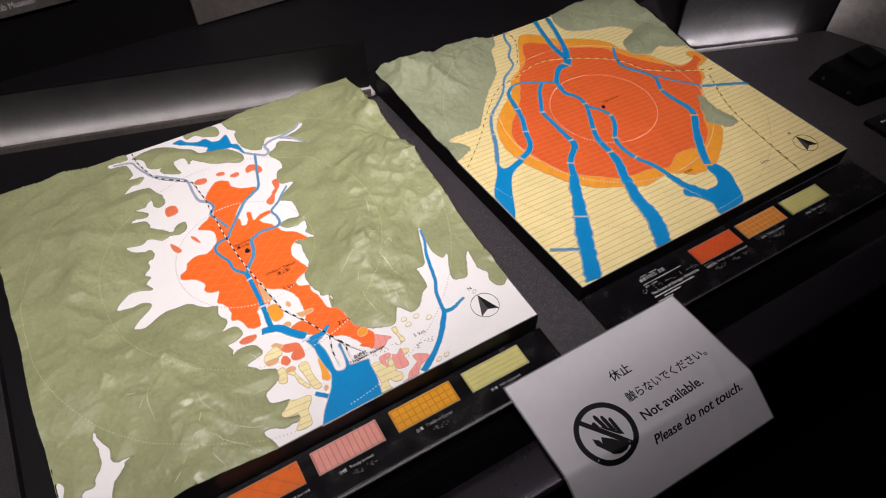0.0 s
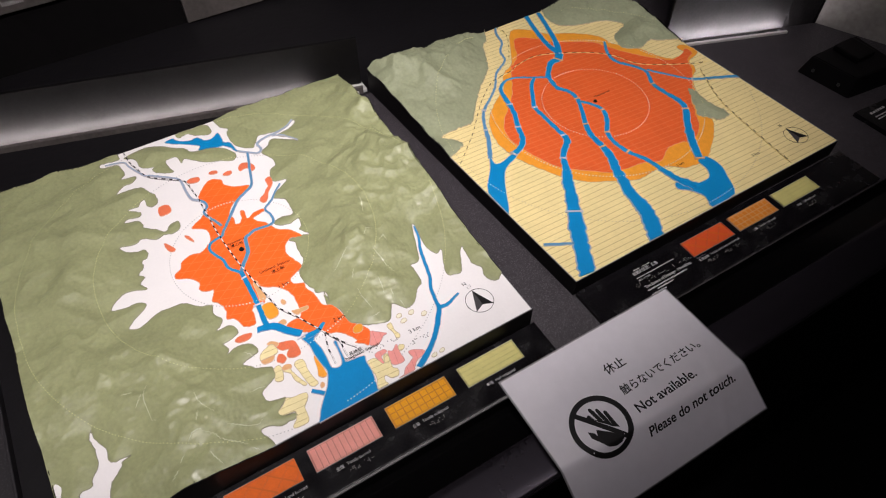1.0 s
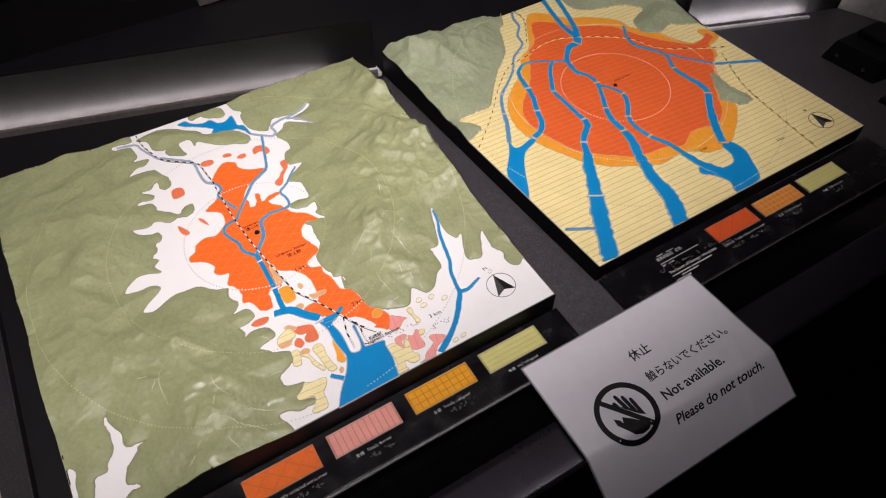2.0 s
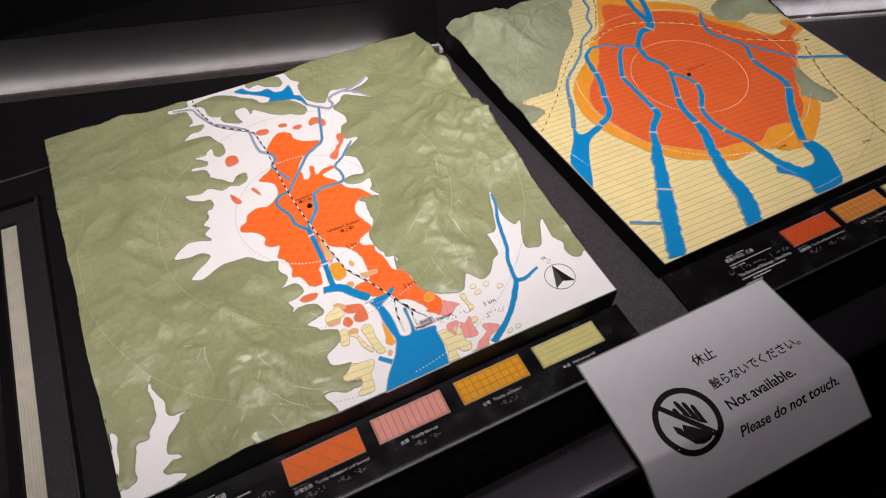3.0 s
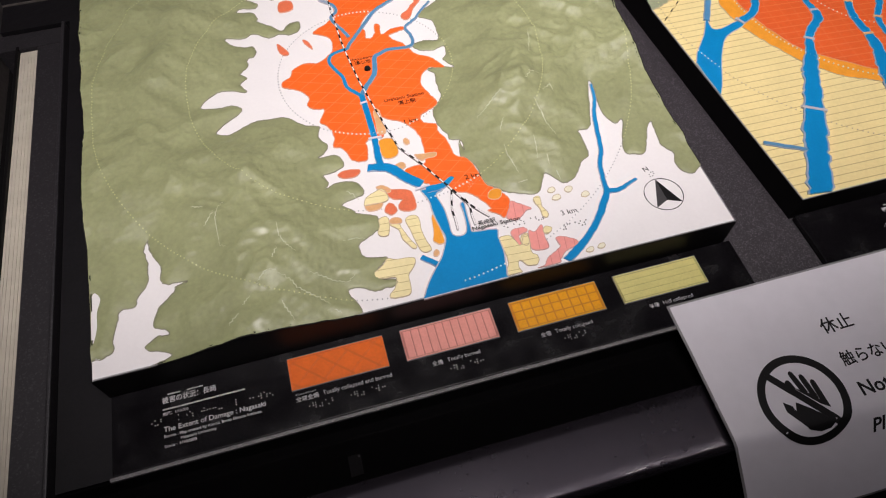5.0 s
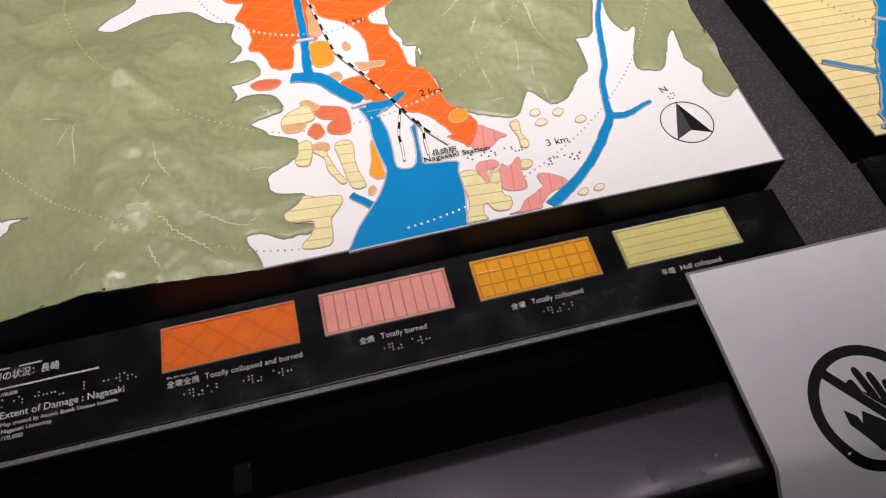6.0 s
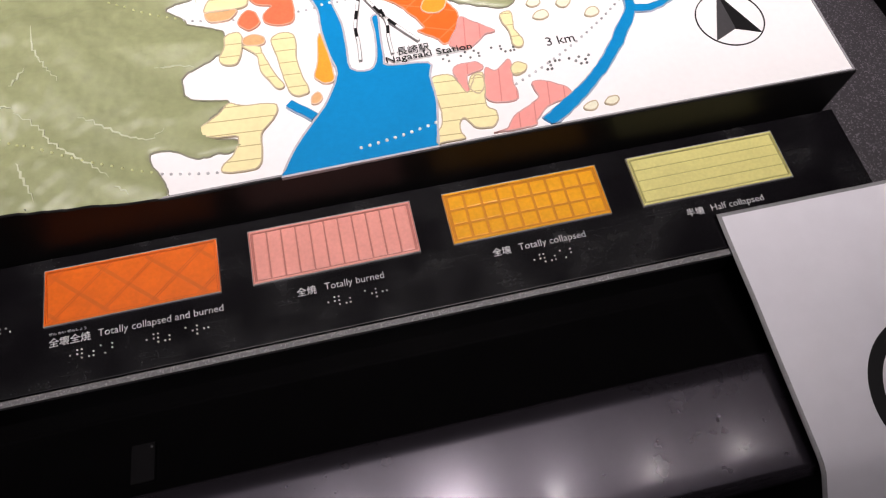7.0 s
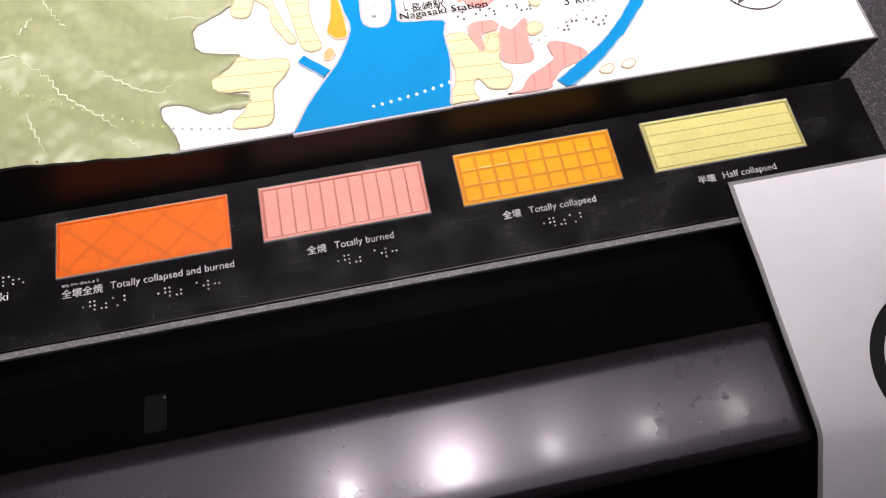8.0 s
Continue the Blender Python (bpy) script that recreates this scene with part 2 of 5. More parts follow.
M_CASE = plain("matte_black_case", (0.0026, 0.0022, 0.0026), 0.6, 0.25, 60, 0.0002, 300, spec=0.14)
M_CLIP = plain("dull_dark_plastic", (0.0045, 0.004, 0.0045), 0.7, 0.2, 80, spec=0.08)
M_SCREW = plain("dark_steel_screw", (0.12, 0.12, 0.12), 0.35, 0.1, 200, metal=0.9)
M_C_ORANGE = plain("orange_resin", (0.70, 0.122, 0.002), 0.38, 0.10, 60, 0.0003, 300, coat=0.15)
M_C_RED = plain("brick_red_resin", (0.62, 0.078, 0.016), 0.4, 0.10, 60, 0.0003, 300, coat=0.12)
M_C_AMBER = plain("amber_resin", (0.60, 0.200, 0.012), 0.5, 0.10, 60, 0.0003, 300, spec=0.35, coat=0.03)
M_C_PINK = plain("pink_resin", (0.70, 0.285, 0.24), 0.40, 0.08, 60, 0.0003, 300, coat=0.12)
M_C_OCHRE = plain("ochre_resin", (0.72, 0.318, 0.001), 0.5, 0.10, 60, 0.0003, 300, spec=0.35, coat=0.03)
M_C_YELLOW = plain("pale_yellow_resin", (0.60, 0.545, 0.20), 0.40, 0.08, 60, 0.0003, 300, coat=0.12)
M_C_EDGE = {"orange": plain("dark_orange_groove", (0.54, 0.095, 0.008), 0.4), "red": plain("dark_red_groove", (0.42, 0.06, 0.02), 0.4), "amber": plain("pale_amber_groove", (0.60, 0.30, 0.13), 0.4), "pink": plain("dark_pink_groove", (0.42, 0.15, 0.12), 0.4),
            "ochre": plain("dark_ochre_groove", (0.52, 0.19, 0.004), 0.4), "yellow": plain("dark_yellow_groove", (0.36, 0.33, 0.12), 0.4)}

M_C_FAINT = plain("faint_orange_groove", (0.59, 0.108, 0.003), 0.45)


def glow(name, color, strength):
    m, nodes, links, b = shader(name, color, 0.5)
    b.inputs["Emission Color"].default_value = (*color, 1)
    b.inputs["Emission Strength"].default_value = strength
    return m


M_STRIP = glow("lit_strip", (1.0, 0.90, 0.90), 110.0)
M_STRIP_E = glow("lit_corner_strip", (1.0, 0.93, 0.96), 210.0)


# ---------------------------------------------------------------- helpers for meshes
def thing(name, at, label, category, group="", kind=""):
    ob = new(name)
    ob.location = at
    ob.empty_display_size = 0.02
    return tagged(ob, label, category, group, kind)


def link_mesh(name, bm, mat, parent=None, label="", smooth=False):
    me = bpy.data.meshes.new(name)
    bm.normal_update()
    bm.to_mesh(me)
    bm.free()
    me.materials.append(mat)
    if smooth:
        for p in me.polygons:
            p.use_smooth = True
    ob = new(name, me)
    if parent:
        ob.parent = parent
        if parent.type == "EMPTY":
            ob.matrix_parent_inverse = Matrix.Translation(-parent.location)
    return tagged(ob, label)


part = link_mesh


def box_bm(x0, x1, y0, y1, z0, z1, bevel=0.0, bm=None):
    bm = bm or bmesh.new()
    fresh = bmesh.ops.create_cube(bm, size=1, matrix=Matrix.LocRotScale(((x0 + x1) / 2, (y0 + y1) / 2, (z0 + z1) / 2), None, (x1 - x0, y1 - y0, z1 - z0)))
    if bevel:
        es = {e for v in fresh["verts"] for e in v.link_edges}
        bmesh.ops.bevel(bm, geom=list(es), offset=bevel, segments=2, affect="EDGES", profile=0.6)
    return bm


def prism_bm(outline, z0, z1, bm=None, chamfer=0.0):
    """An upright slab on a closed outline, with an optional chamfered top edge."""
    from mathutils.geometry import tessellate_polygon
    bm = bm or bmesh.new()
    area = sum(a[0] * b[1] - b[0] * a[1] for a, b in zip(outline, outline[1:] + outline[:1]))
    pts = outline if area > 0 else outline[::-1]
    n = len(pts)
    low = [bm.verts.new((x, y, z0)) for x, y in pts]
    top = [bm.verts.new((x, y, z1)) for x, y in pts]
    for i in range(n):
        j = (i + 1) % n
        bm.faces.new((low[i], low[j], top[j], top[i]))
    for a, b, c in tessellate_polygon([[Vector((x, y, 0)) for x, y in pts]]):
        va, vb, vc = pts[a], pts[b], pts[c]
        if (vb[0] - va[0]) * (vc[1] - va[1]) - (vb[1] - va[1]) * (vc[0] - va[0]) < 0:
            b, c = c, b
        try:
            bm.faces.new((top[a], top[b], top[c]))
        except ValueError:
            pass
    return bm


def frayed(x, y, amount):
    """Shifts a place on an outline by a fine, fixed irregularity."""
    v = Vector((x * 210, y * 210, 5.0))
    w = Vector((x * 560, y * 560, 9.0))
    return x + amount * (noise.noise(v) + 0.55 * noise.noise(w)), y + amount * (noise.noise(v + Vector((31, 7, 3))) + 0.55 * noise.noise(w + Vector((11, 17, 3))))


def rounded(points, steps=4, closed=True, scale=0.001, fray=0.0):
    """A smooth line through control points given in millimetres, with an irregular edge if wanted."""
    p = [Vector((x * scale, y * scale)) for x, y in points]
    n, out = len(p), []
    for i in range(n if closed else n - 1):
        if closed:
            a, b, c, d = p[i - 1], p[i], p[(i + 1) % n], p[(i + 2) % n]
        else:
            a, b, c, d = p[max(i - 1, 0)], p[i], p[i + 1], p[min(i + 2, n - 1)]
        for k in range(steps):
            t = k / steps
            q = 0.5 * (2 * b + (c - a) * t + (2 * a - 5 * b + 4 * c - d) * t * t + (3 * b - a - 3 * c + d) * t ** 3)
            out.append((q.x, q.y))
    if not closed:
        out.append((p[-1].x, p[-1].y))
    return [frayed(x, y, fray) for x, y in out] if fray else out


def ribbon_bm(line, widths, z0, z1, bm=None, closed=False, lift=None, uneven=0.0):
    """A flat band of changing width along a line; lift(x, y) adds the height of the ground."""
    bm = bm or bmesh.new()
    n = len(line)
    rows = []
    for i, (x, y) in enumerate(line):
        a, b = (line[i - 1], line[(i + 1) % n]) if closed else (line[max(i - 1, 0)], line[min(i + 1, n - 1)])
        d = Vector((b[0] - a[0], b[1] - a[1]))
        d = d.normalized() if d.length > 1e-9 else Vector((1, 0))
        f = i / max(n - 1, 1) * (len(widths) - 1)
        w = widths[int(f)] + (widths[min(int(f) + 1, len(widths) - 1)] - widths[int(f)]) * (f - int(f))
        w *= 1 + uneven * (noise.noise(Vector((x * 130, y * 130, 1))) + 0.6 * noise.noise(Vector((x * 340, y * 340, 2))))
        up = lift(x, y) if lift else 0.0
        l, r = (x - d.y * w / 2, y + d.x * w / 2), (x + d.y * w / 2, y - d.x * w / 2)
        rows.append([bm.verts.new((*l, z0)), bm.verts.new((*l, z1 + up)), bm.verts.new((*r, z1 + up)), bm.verts.new((*r, z0))])
    for i in range(n if closed else n - 1):
        A, B = rows[i], rows[(i + 1) % n]
        for k in range(3):
            bm.faces.new((A[k], A[k + 1], B[k + 1], B[k]))
    if not closed:
        for R in (rows[0], rows[-1]):
            bm.faces.new(R)
    return bm


def dots_bm(places, r, bm=None):
    """Low round studs at (x, y, z)."""
    bm = bm or bmesh.new()
    for x, y, z in places:
        ring = [bm.verts.new((x + r * math.cos(a), y + r * math.sin(a), z - 0.0004)) for a in (math.tau * k / 7 for k in range(7))]
        mid = [bm.verts.new((x + 0.7 * r * math.cos(a), y + 0.7 * r * math.sin(a), z + 0.55 * r)) for a in (math.tau * k / 7 for k in range(7))]
        tip = bm.verts.new((x, y, z + 0.85 * r))
        for k in range(7):
            bm.faces.new((ring[k], ring[k - 6], mid[k - 6], mid[k]))
            bm.faces.new((mid[k], mid[k - 6], tip))
    return bm


def letters(name, text, at, size, mat, parent, width=None, turn=0.0, bend=None, label="", slant=0.0, bold=0.0):
    """Raised print: text as a thin mesh whose first baseline starts at `at`; width stretches it to a length."""
    cu = bpy.data.curves.new(name, "FONT")
    cu.body, cu.size, cu.extrude, cu.resolution_u, cu.shear, cu.offset = text, size, 0.00012, 3, slant, bold
    tmp = new("lettering_draft", cu)
    bpy.context.view_layer.update()
    me = bpy.data.meshes.new_from_object(tmp.evaluated_get(bpy.context.evaluated_depsgraph_get()))
    bpy.data.objects.remove(tmp)
    xs = [v.co.x for v in me.vertices]
    k = width / (max(xs) - min(xs)) if width and xs else 1.0
    x0 = min(xs) if xs else 0.0
    c, s = math.cos(radians(turn)), math.sin(radians(turn))
    for v in me.vertices:
        x, y, z = (v.co.x - x0) * k, v.co.y, v.co.z
        p = Vector((at[0] + x * c - y * s, at[1] + x * s + y * c, at[2] + z + 0.00014))
        v.co = bend(p) if bend else p
    me.name = name
    me.materials.clear()
    me.materials.append(mat)
    ob = new(name, me)
    ob.parent = parent
    if parent.type == "EMPTY":
        ob.matrix_parent_inverse = Matrix.Translation(-parent.location)
    return tagged(ob, label)


def bars(name, rows, z, mat, parent, seed=1):
    """Writing too small to read: rows of short bars (x0, x1, y, height)."""
    rnd = random.Random(seed)
    bm = bmesh.new()
    for x0, x1, y, hgt in rows:
        x = x0
        while x < x1:
            w = min(rnd.uniform(0.6, 1.5) * hgt, x1 - x)
            box_bm(x, x + w, y, y + hgt * rnd.uniform(0.75, 1.0), z, z + 0.00018, bm=bm)
            x += w + 0.35 * hgt
    return link_mesh(name, bm, mat, parent)


def braille(name, x0, y0, z, text, parent, pitch=0.0057, gap=0.0022, mat=None, r=0.00062):
    """Raised dots of a line of braille; a blank cell leaves a gap."""
    places = []
    for c, sign in enumerate(text):
        bits = ord(sign) - 0x2800
        places += [(x0 + c * pitch + (k // 3) * gap, y0 - (k % 3) * gap, z) for k in range(6) if bits >> k & 1]
    return link_mesh(name, dots_bm(places, r), mat or M_DOT_PLATE, parent)


def inside(points, poly):
    """Which of the points (n x 2) lie in a closed outline."""
    x, y = points[:, 0], points[:, 1]
    r = np.zeros(len(points), bool)
    for (ax, ay), (bx, by) in zip(poly, poly[1:] + poly[:1]):
        if ay != by:
            r ^= ((ay > y) != (by > y)) & (x < (bx - ax) * (y - ay) / (by - ay) + ax)
    return r


def edge_distance(points, poly):
    d = np.full(len(points), 1e9)
    for (ax, ay), (bx, by) in zip(poly, poly[1:] + poly[:1]):
        ex, ey = bx - ax, by - ay
        L = ex * ex + ey * ey
        if L < 1e-14:
            continue
        t = np.clip(((points[:, 0] - ax) * ex + (points[:, 1] - ay) * ey) / L, 0, 1)
        d = np.minimum(d, np.hypot(points[:, 0] - ax - t * ex, points[:, 1] - ay - t * ey))
    return d


def ridge(x, y, s, seed):
    """Sharp-crested noise, 0 to 1."""
    total, amp, norm = 0.0, 1.0, 0.0
    for o in range(4):
        n = noise.noise(Vector((x * s * 2 ** o + seed, y * s * 2 ** o, 0.37 * seed))) * 1.7
        v = 1.06 - math.sqrt(n * n + 0.0014)
        total += amp * max(v, 0.0) ** 1.5
        norm += amp
        amp *= 0.5
    return total / norm


def cones(x, y, s, seed):
    """Creased, pyramid-like hills: high at scattered summits, falling to sharp gullies between them."""
    wx, wy = noise.noise(Vector((x * 22, y * 22, seed))) * 0.012, noise.noise(Vector((x * 22, y * 22, seed + 9))) * 0.012
    near = noise.voronoi(Vector(((x + wx) * s, (y + wy) * s * 0.72, seed)))[0]
    return 1.0 - 0.75 * near[0] + 0.25 * (near[1] - near[0])


class Relief:
    """The moulded hills of a map: heights on a grid over a four-cornered plate, zero and below on the flat land."""

    def __init__(self, corners, z, step, flats, hills, peaks, seed, tall):
        self.c, self.z = [Vector(p) for p in corners], z
        fl, fr, br, bl = self.c
        self.nu, self.nv = round((fr - fl).length / step), round((bl - fl).length / step)
        uu, vv = np.meshgrid(np.linspace(0, 1, self.nu + 1), np.linspace(0, 1, self.nv + 1))
        u, v = uu.ravel(), vv.ravel()
        P = np.array([[*p] for p in (fl, fr, br, bl)])
        self.xy = ((1 - u) * (1 - v))[:, None] * P[0] + (u * (1 - v))[:, None] * P[1] + (u * v)[:, None] * P[2] + ((1 - u) * v)[:, None] * P[3]
        d = np.full(len(self.xy), -1e9)
        if flats:                                  # hills everywhere but on the flats
            d = np.full(len(self.xy), 1e9)
            for poly in flats:
                e, i = edge_distance(self.xy, poly), inside(self.xy, poly)
                d = np.minimum(d, np.where(i, -e, e))
        for poly in hills:                         # hills that stand on the flats
            e, i = edge_distance(self.xy, poly), inside(self.xy, poly)
            d = np.maximum(d, np.where(i, e, -e))
        self.d = d
        far = np.clip(d, 0, None)
        env = np.full(len(d), tall)
        for px, py, r, hgt in peaks:
            env += hgt * np.exp(-((self.xy[:, 0] - px) ** 2 + (self.xy[:, 1] - py) ** 2) / (r * r))
        rg = np.array([ridge(x + 0.012 * math.sin(40 * y), y, 8.0, seed) for x, y in self.xy])
        fine = np.array([ridge(x, y + 0.01 * math.sin(37 * x), 27.0, seed + 3) for x, y in self.xy])
        mid = np.array([0.5 * ridge(x + 0.006 * math.sin(70 * y), y + 0.006 * math.sin(63 * x), 15.0, seed + 8) + 0.5 * cones(x, y, 30.0, seed) for x, y in self.xy])
        slope = 1 - np.exp(-(far / 0.045) ** 1.25)
        h = env * slope * (0.34 + 0.95 * rg) + (0.0066 * (mid - 0.6) + 0.0022 * (fine - 0.5)) * np.clip(far / 0.018, 0, 1)
        lip = 0.0012 * np.clip(far / 0.0012, 0, 1)
        h += 0.45 * np.clip(far / 0.02, 0, 1) * (np.round(h / 0.0017) * 0.0017 - h)       # milled in thin layers
        self.h = np.where(d > 0, np.maximum(lip + h, 0.0004 * np.clip(far / 0.001, 0, 1)), np.maximum(d, -0.002))
        self.grid = self.h.reshape(self.nv + 1, self.nu + 1)

    def at(self, x, y):
        fl, fr, br, bl = self.c
        v = (y - fl.y) / (bl.y - fl.y)
        xl, xr = fl.x + (bl.x - fl.x) * v, fr.x + (br.x - fr.x) * v
        u = (x - xl) / (xr - xl)
        i, j = min(max(u, 0), 0.9999) * self.nu, min(max(v, 0), 0.9999) * self.nv
        a, b = int(i), int(j)
        s, t, g = i - a, j - b, self.grid
        return max(0.0, (g[b, a] * (1 - s) + g[b, a + 1] * s) * (1 - t) + (g[b + 1, a] * (1 - s) + g[b + 1, a + 1] * s) * t)

    def mesh(self, name, mat, parent, label):
        n, w = len(self.xy), self.nu + 1
        near = self.d > -0.006
        keep = {}
        verts, faces = [], []
        for b in range(self.nv):
            for a in range(self.nu):
                q = (b * w + a, b * w + a + 1, (b + 1) * w + a + 1, (b + 1) * w + a)
                if near[list(q)].any():
                    for k in q:
                        if k not in keep:
                            keep[k] = len(verts)
                            verts.append((self.xy[k, 0], self.xy[k, 1], self.z + self.h[k]))
                    faces.append([keep[k] for k in q])
        me = bpy.data.meshes.new(name)
        me.from_pydata(verts, [], faces)
        me.materials.append(mat)
        for p in me.polygons:
            p.use_smooth = True
        ob = new(name, me)
        ob.parent = parent
        ob.matrix_parent_inverse = Matrix.Translation(-parent.location)
        return tagged(ob, label)

    def block(self, name, z0, mat, parent, label):
        """The board below: its sides rise with the cut edge of the hills."""
        fl, fr, br, bl = self.c
        bm = bmesh.new()
        ring = []
        for p, q, n in ((fl, fr, self.nu), (fr, br, self.nv), (br, bl, self.nu), (bl, fl, self.nv)):
            ring += [p + (q - p) * (k / n) for k in range(n)]
        mid = (fl + fr + br + bl) / 4
        ring = [p + (p - mid).normalized() * 0.0012 for p in ring]
        low = [bm.verts.new((*p, z0)) for p in ring]
        top = [bm.verts.new((*p, self.z - 0.0004 + self.at(*p) * (1 if self.at(*p) > 0.0005 else 0))) for p in ring]
        inn = [bm.verts.new((*(p - (p - mid).normalized() * 0.0032), v.co.z)) for p, v in zip(ring, top)]
        n = len(ring)
        for i in range(n):
            j = (i + 1) % n
            bm.faces.new((low[i], low[j], top[j], top[i]))
            bm.faces.new((top[i], top[j], inn[j], inn[i]))
        bm.faces.new(low[::-1])
        return link_mesh(name, bm, mat, parent, label)


# outlines of the western map, millimetres from its front right corner
WEST_SHORE_N_1 = [(-407, 606), (-408, 592), (-430, 595), (-438, 594), (-436, 585), (-414, 580), (-409, 564), (-408, 553), (-416, 543), (-394, 538),
    (-403, 527), (-416, 526), (-432, 513), (-422, 513), (-400, 511), (-391, 506), (-385, 492), (-379, 480), (-380, 464), (-389, 458), (-396, 465),
    (-396, 479), (-403, 477)]
WEST_SHORE_N_2 = [(-409, 470), (-424, 470), (-409, 456), (-413, 448), (-427, 451), (-436, 446), (-417, 440), (-412, 429), (-412, 422), (-397, 408),
    (-386, 397), (-377, 407), (-364, 408), (-366, 393), (-378, 388), (-390, 392), (-403, 389), (-420, 401), (-433, 396), (-453, 401), (-447, 388),
    (-433, 380), (-422, 378), (-422, 364)]
WEST_SHORE_N = WEST_SHORE_N_1 + WEST_SHORE_N_2
WEST_SHORE_M = [(-432, 358), (-433, 347), (-443, 336), (-436, 328), (-445, 320), (-439, 306), (-462, 314), (-476, 311), (-491, 295), (-471, 289),
    (-456, 289), (-447, 280), (-455, 272), (-466, 265), (-478, 253), (-467, 247), (-457, 249), (-449, 253), (-437, 258), (-423, 258), (-402, 255),
    (-387, 240), (-372, 234)]
WEST_SHORE_S = [(-370, 231), (-373, 217), (-366, 204), (-371, 195), (-378, 189), (-360, 188), (-354, 176), (-357, 170), (-368, 166), (-377, 165),
    (-374, 154), (-378, 148), (-365, 152), (-350, 149), (-343, 140), (-343, 131), (-356, 127), (-366, 123), (-357, 114), (-355, 109), (-345, 105),
    (-336, 100), (-336, 87), (-342, 83), (-349, 79), (-359, 73), (-358, 59), (-346, 54), (-337, 52), (-342, 47), (-351, 38), (-346, 30), (-333, 26),
    (-334, 20), (-346, 20), (-356, 20), (-369, 27), (-379, 27), (-378, 20), (-372, 8), (-371, 1)]
EAST_SHORE_N = [(-243, 606), (-238, 583), (-228, 572), (-234, 560), (-233, 531), (-224, 515), (-209, 505), (-201, 513), (-190, 528), (-176, 526),
    (-153, 523), (-125, 535), (-123, 528), (-139, 518), (-162, 512), (-144, 496), (-137, 483), (-146, 490), (-173, 508), (-185, 496), (-200, 486),
    (-191, 464), (-192, 446), (-204, 438), (-209, 413), (-189, 405), (-215, 388), (-222, 378), (-208, 367), (-207, 353), (-210, 331), (-226, 334),
    (-241, 330), (-236, 320), (-221, 315), (-206, 319), (-208, 304), (-213, 297), (-204, 281), (-217, 285), (-235, 286)]
EAST_SHORE_S_1 = [(-229, 277), (-231, 262), (-231, 242), (-238, 231), (-245, 224), (-247, 210), (-245, 196), (-240, 185), (-239, 177), (-228, 171),
    (-230, 158), (-230, 173), (-235, 153), (-230, 145), (-223, 133), (-223, 122), (-221, 109), (-213, 103), (-203, 94), (-189, 88), (-173, 85), (-161,
    104), (-156, 105), (-145, 90)]
EAST_SHORE_S_2 = [(-130, 94), (-115, 112), (-106, 117), (-104, 145), (-103, 152), (-88, 156), (-67, 213), (-62, 213), (-67, 186), (-68, 166), (-62,
    151), (-52, 153), (-60, 134), (-68, 111), (-57, 104), (-47, 105), (-40, 118), (-27, 140), (-23, 138), (-27, 111), (-20, 95), (-24, 82), (-19, 68),
    (-9, 66), (0, 74)]
EAST_SHORE_S = EAST_SHORE_S_1 + EAST_SHORE_S_2
LAKE_HILL = [(-400, 591), (-366, 598), (-341, 589), (-322, 573), (-307, 562), (-298, 547), (-272, 542), (-252, 530), (-240, 511), (-239, 500), (-249,
    493), (-266, 503), (-287, 512), (-304, 528), (-315, 538), (-322, 531), (-325, 549), (-342, 549), (-342, 531), (-339, 517), (-359, 526), (-367,
    537), (-363, 545), (-371, 547), (-382, 556), (-385, 578)]
NORTH_KNOLLS = [(-311, 606), (-305, 606), (-289, 606), (-282, 604), (-268, 606), (-257, 601), (-254, 583), (-262, 576), (-281, 585), (-292, 596),
    (-307, 593)]
INLET = [(-554, 133), (-551, 116), (-543, 100), (-544, 85), (-539, 79), (-520, 77), (-531, 74), (-533, 68), (-546, 56), (-552, 43), (-551, 36), (-543,
    33), (-540, 26), (-549, 27), (-559, 21), (-558, 16), (-545, 11), (-539, 5), (-558, 0), (-575, 0), (-605, 0), (-605, 19), (-595, 19), (-587, 24),
    (-588, 34), (-584, 48), (-580, 62), (-568, 63), (-564, 73), (-556, 85), (-555, 106), (-558, 122)]
WEST_NOTCH = [(-605, 87), (-598, 80), (-601, 66), (-601, 49), (-605, 34), (-606, 58)]
BURNED_W_1 = [(-288, 466), (-296, 467), (-306, 461), (-320, 444), (-323, 438), (-319, 425), (-321, 409), (-332, 396), (-344, 389), (-351, 382),
    (-343, 377), (-333, 368), (-332, 356), (-335, 345), (-343, 337), (-354, 330), (-368, 333), (-382, 328), (-386, 322), (-389, 315), (-398, 310),
    (-399, 302), (-391, 297), (-381, 291)]
BURNED_W_2 = [(-373, 277), (-377, 267), (-370, 259), (-360, 256), (-366, 243), (-368, 238), (-361, 230), (-358, 221), (-357, 211), (-360, 200),
    (-352, 196), (-348, 187), (-346, 179), (-339, 173), (-331, 173), (-328, 178), (-326, 191), (-326, 197), (-316, 203), (-306, 200), (-303, 226),
    (-297, 223), (-282, 214), (-274, 203), (-269, 187), (-270, 165), (-274, 152), (-285, 152)]
BURNED_W = BURNED_W_1 + BURNED_W_2
BURNED_E_1 = [(-296, 148), (-288, 137), (-280, 127), (-269, 119), (-265, 116), (-259, 118), (-252, 108), (-242, 104), (-232, 93), (-225, 80),
    (-229, 78), (-226, 75), (-219, 69), (-215, 65), (-208, 74), (-204, 82), (-206, 90), (-212, 100), (-221, 109), (-223, 122), (-226, 138), (-231,
    148), (-240, 154), (-242, 169), (-244, 181), (-248, 189), (-248, 198)]
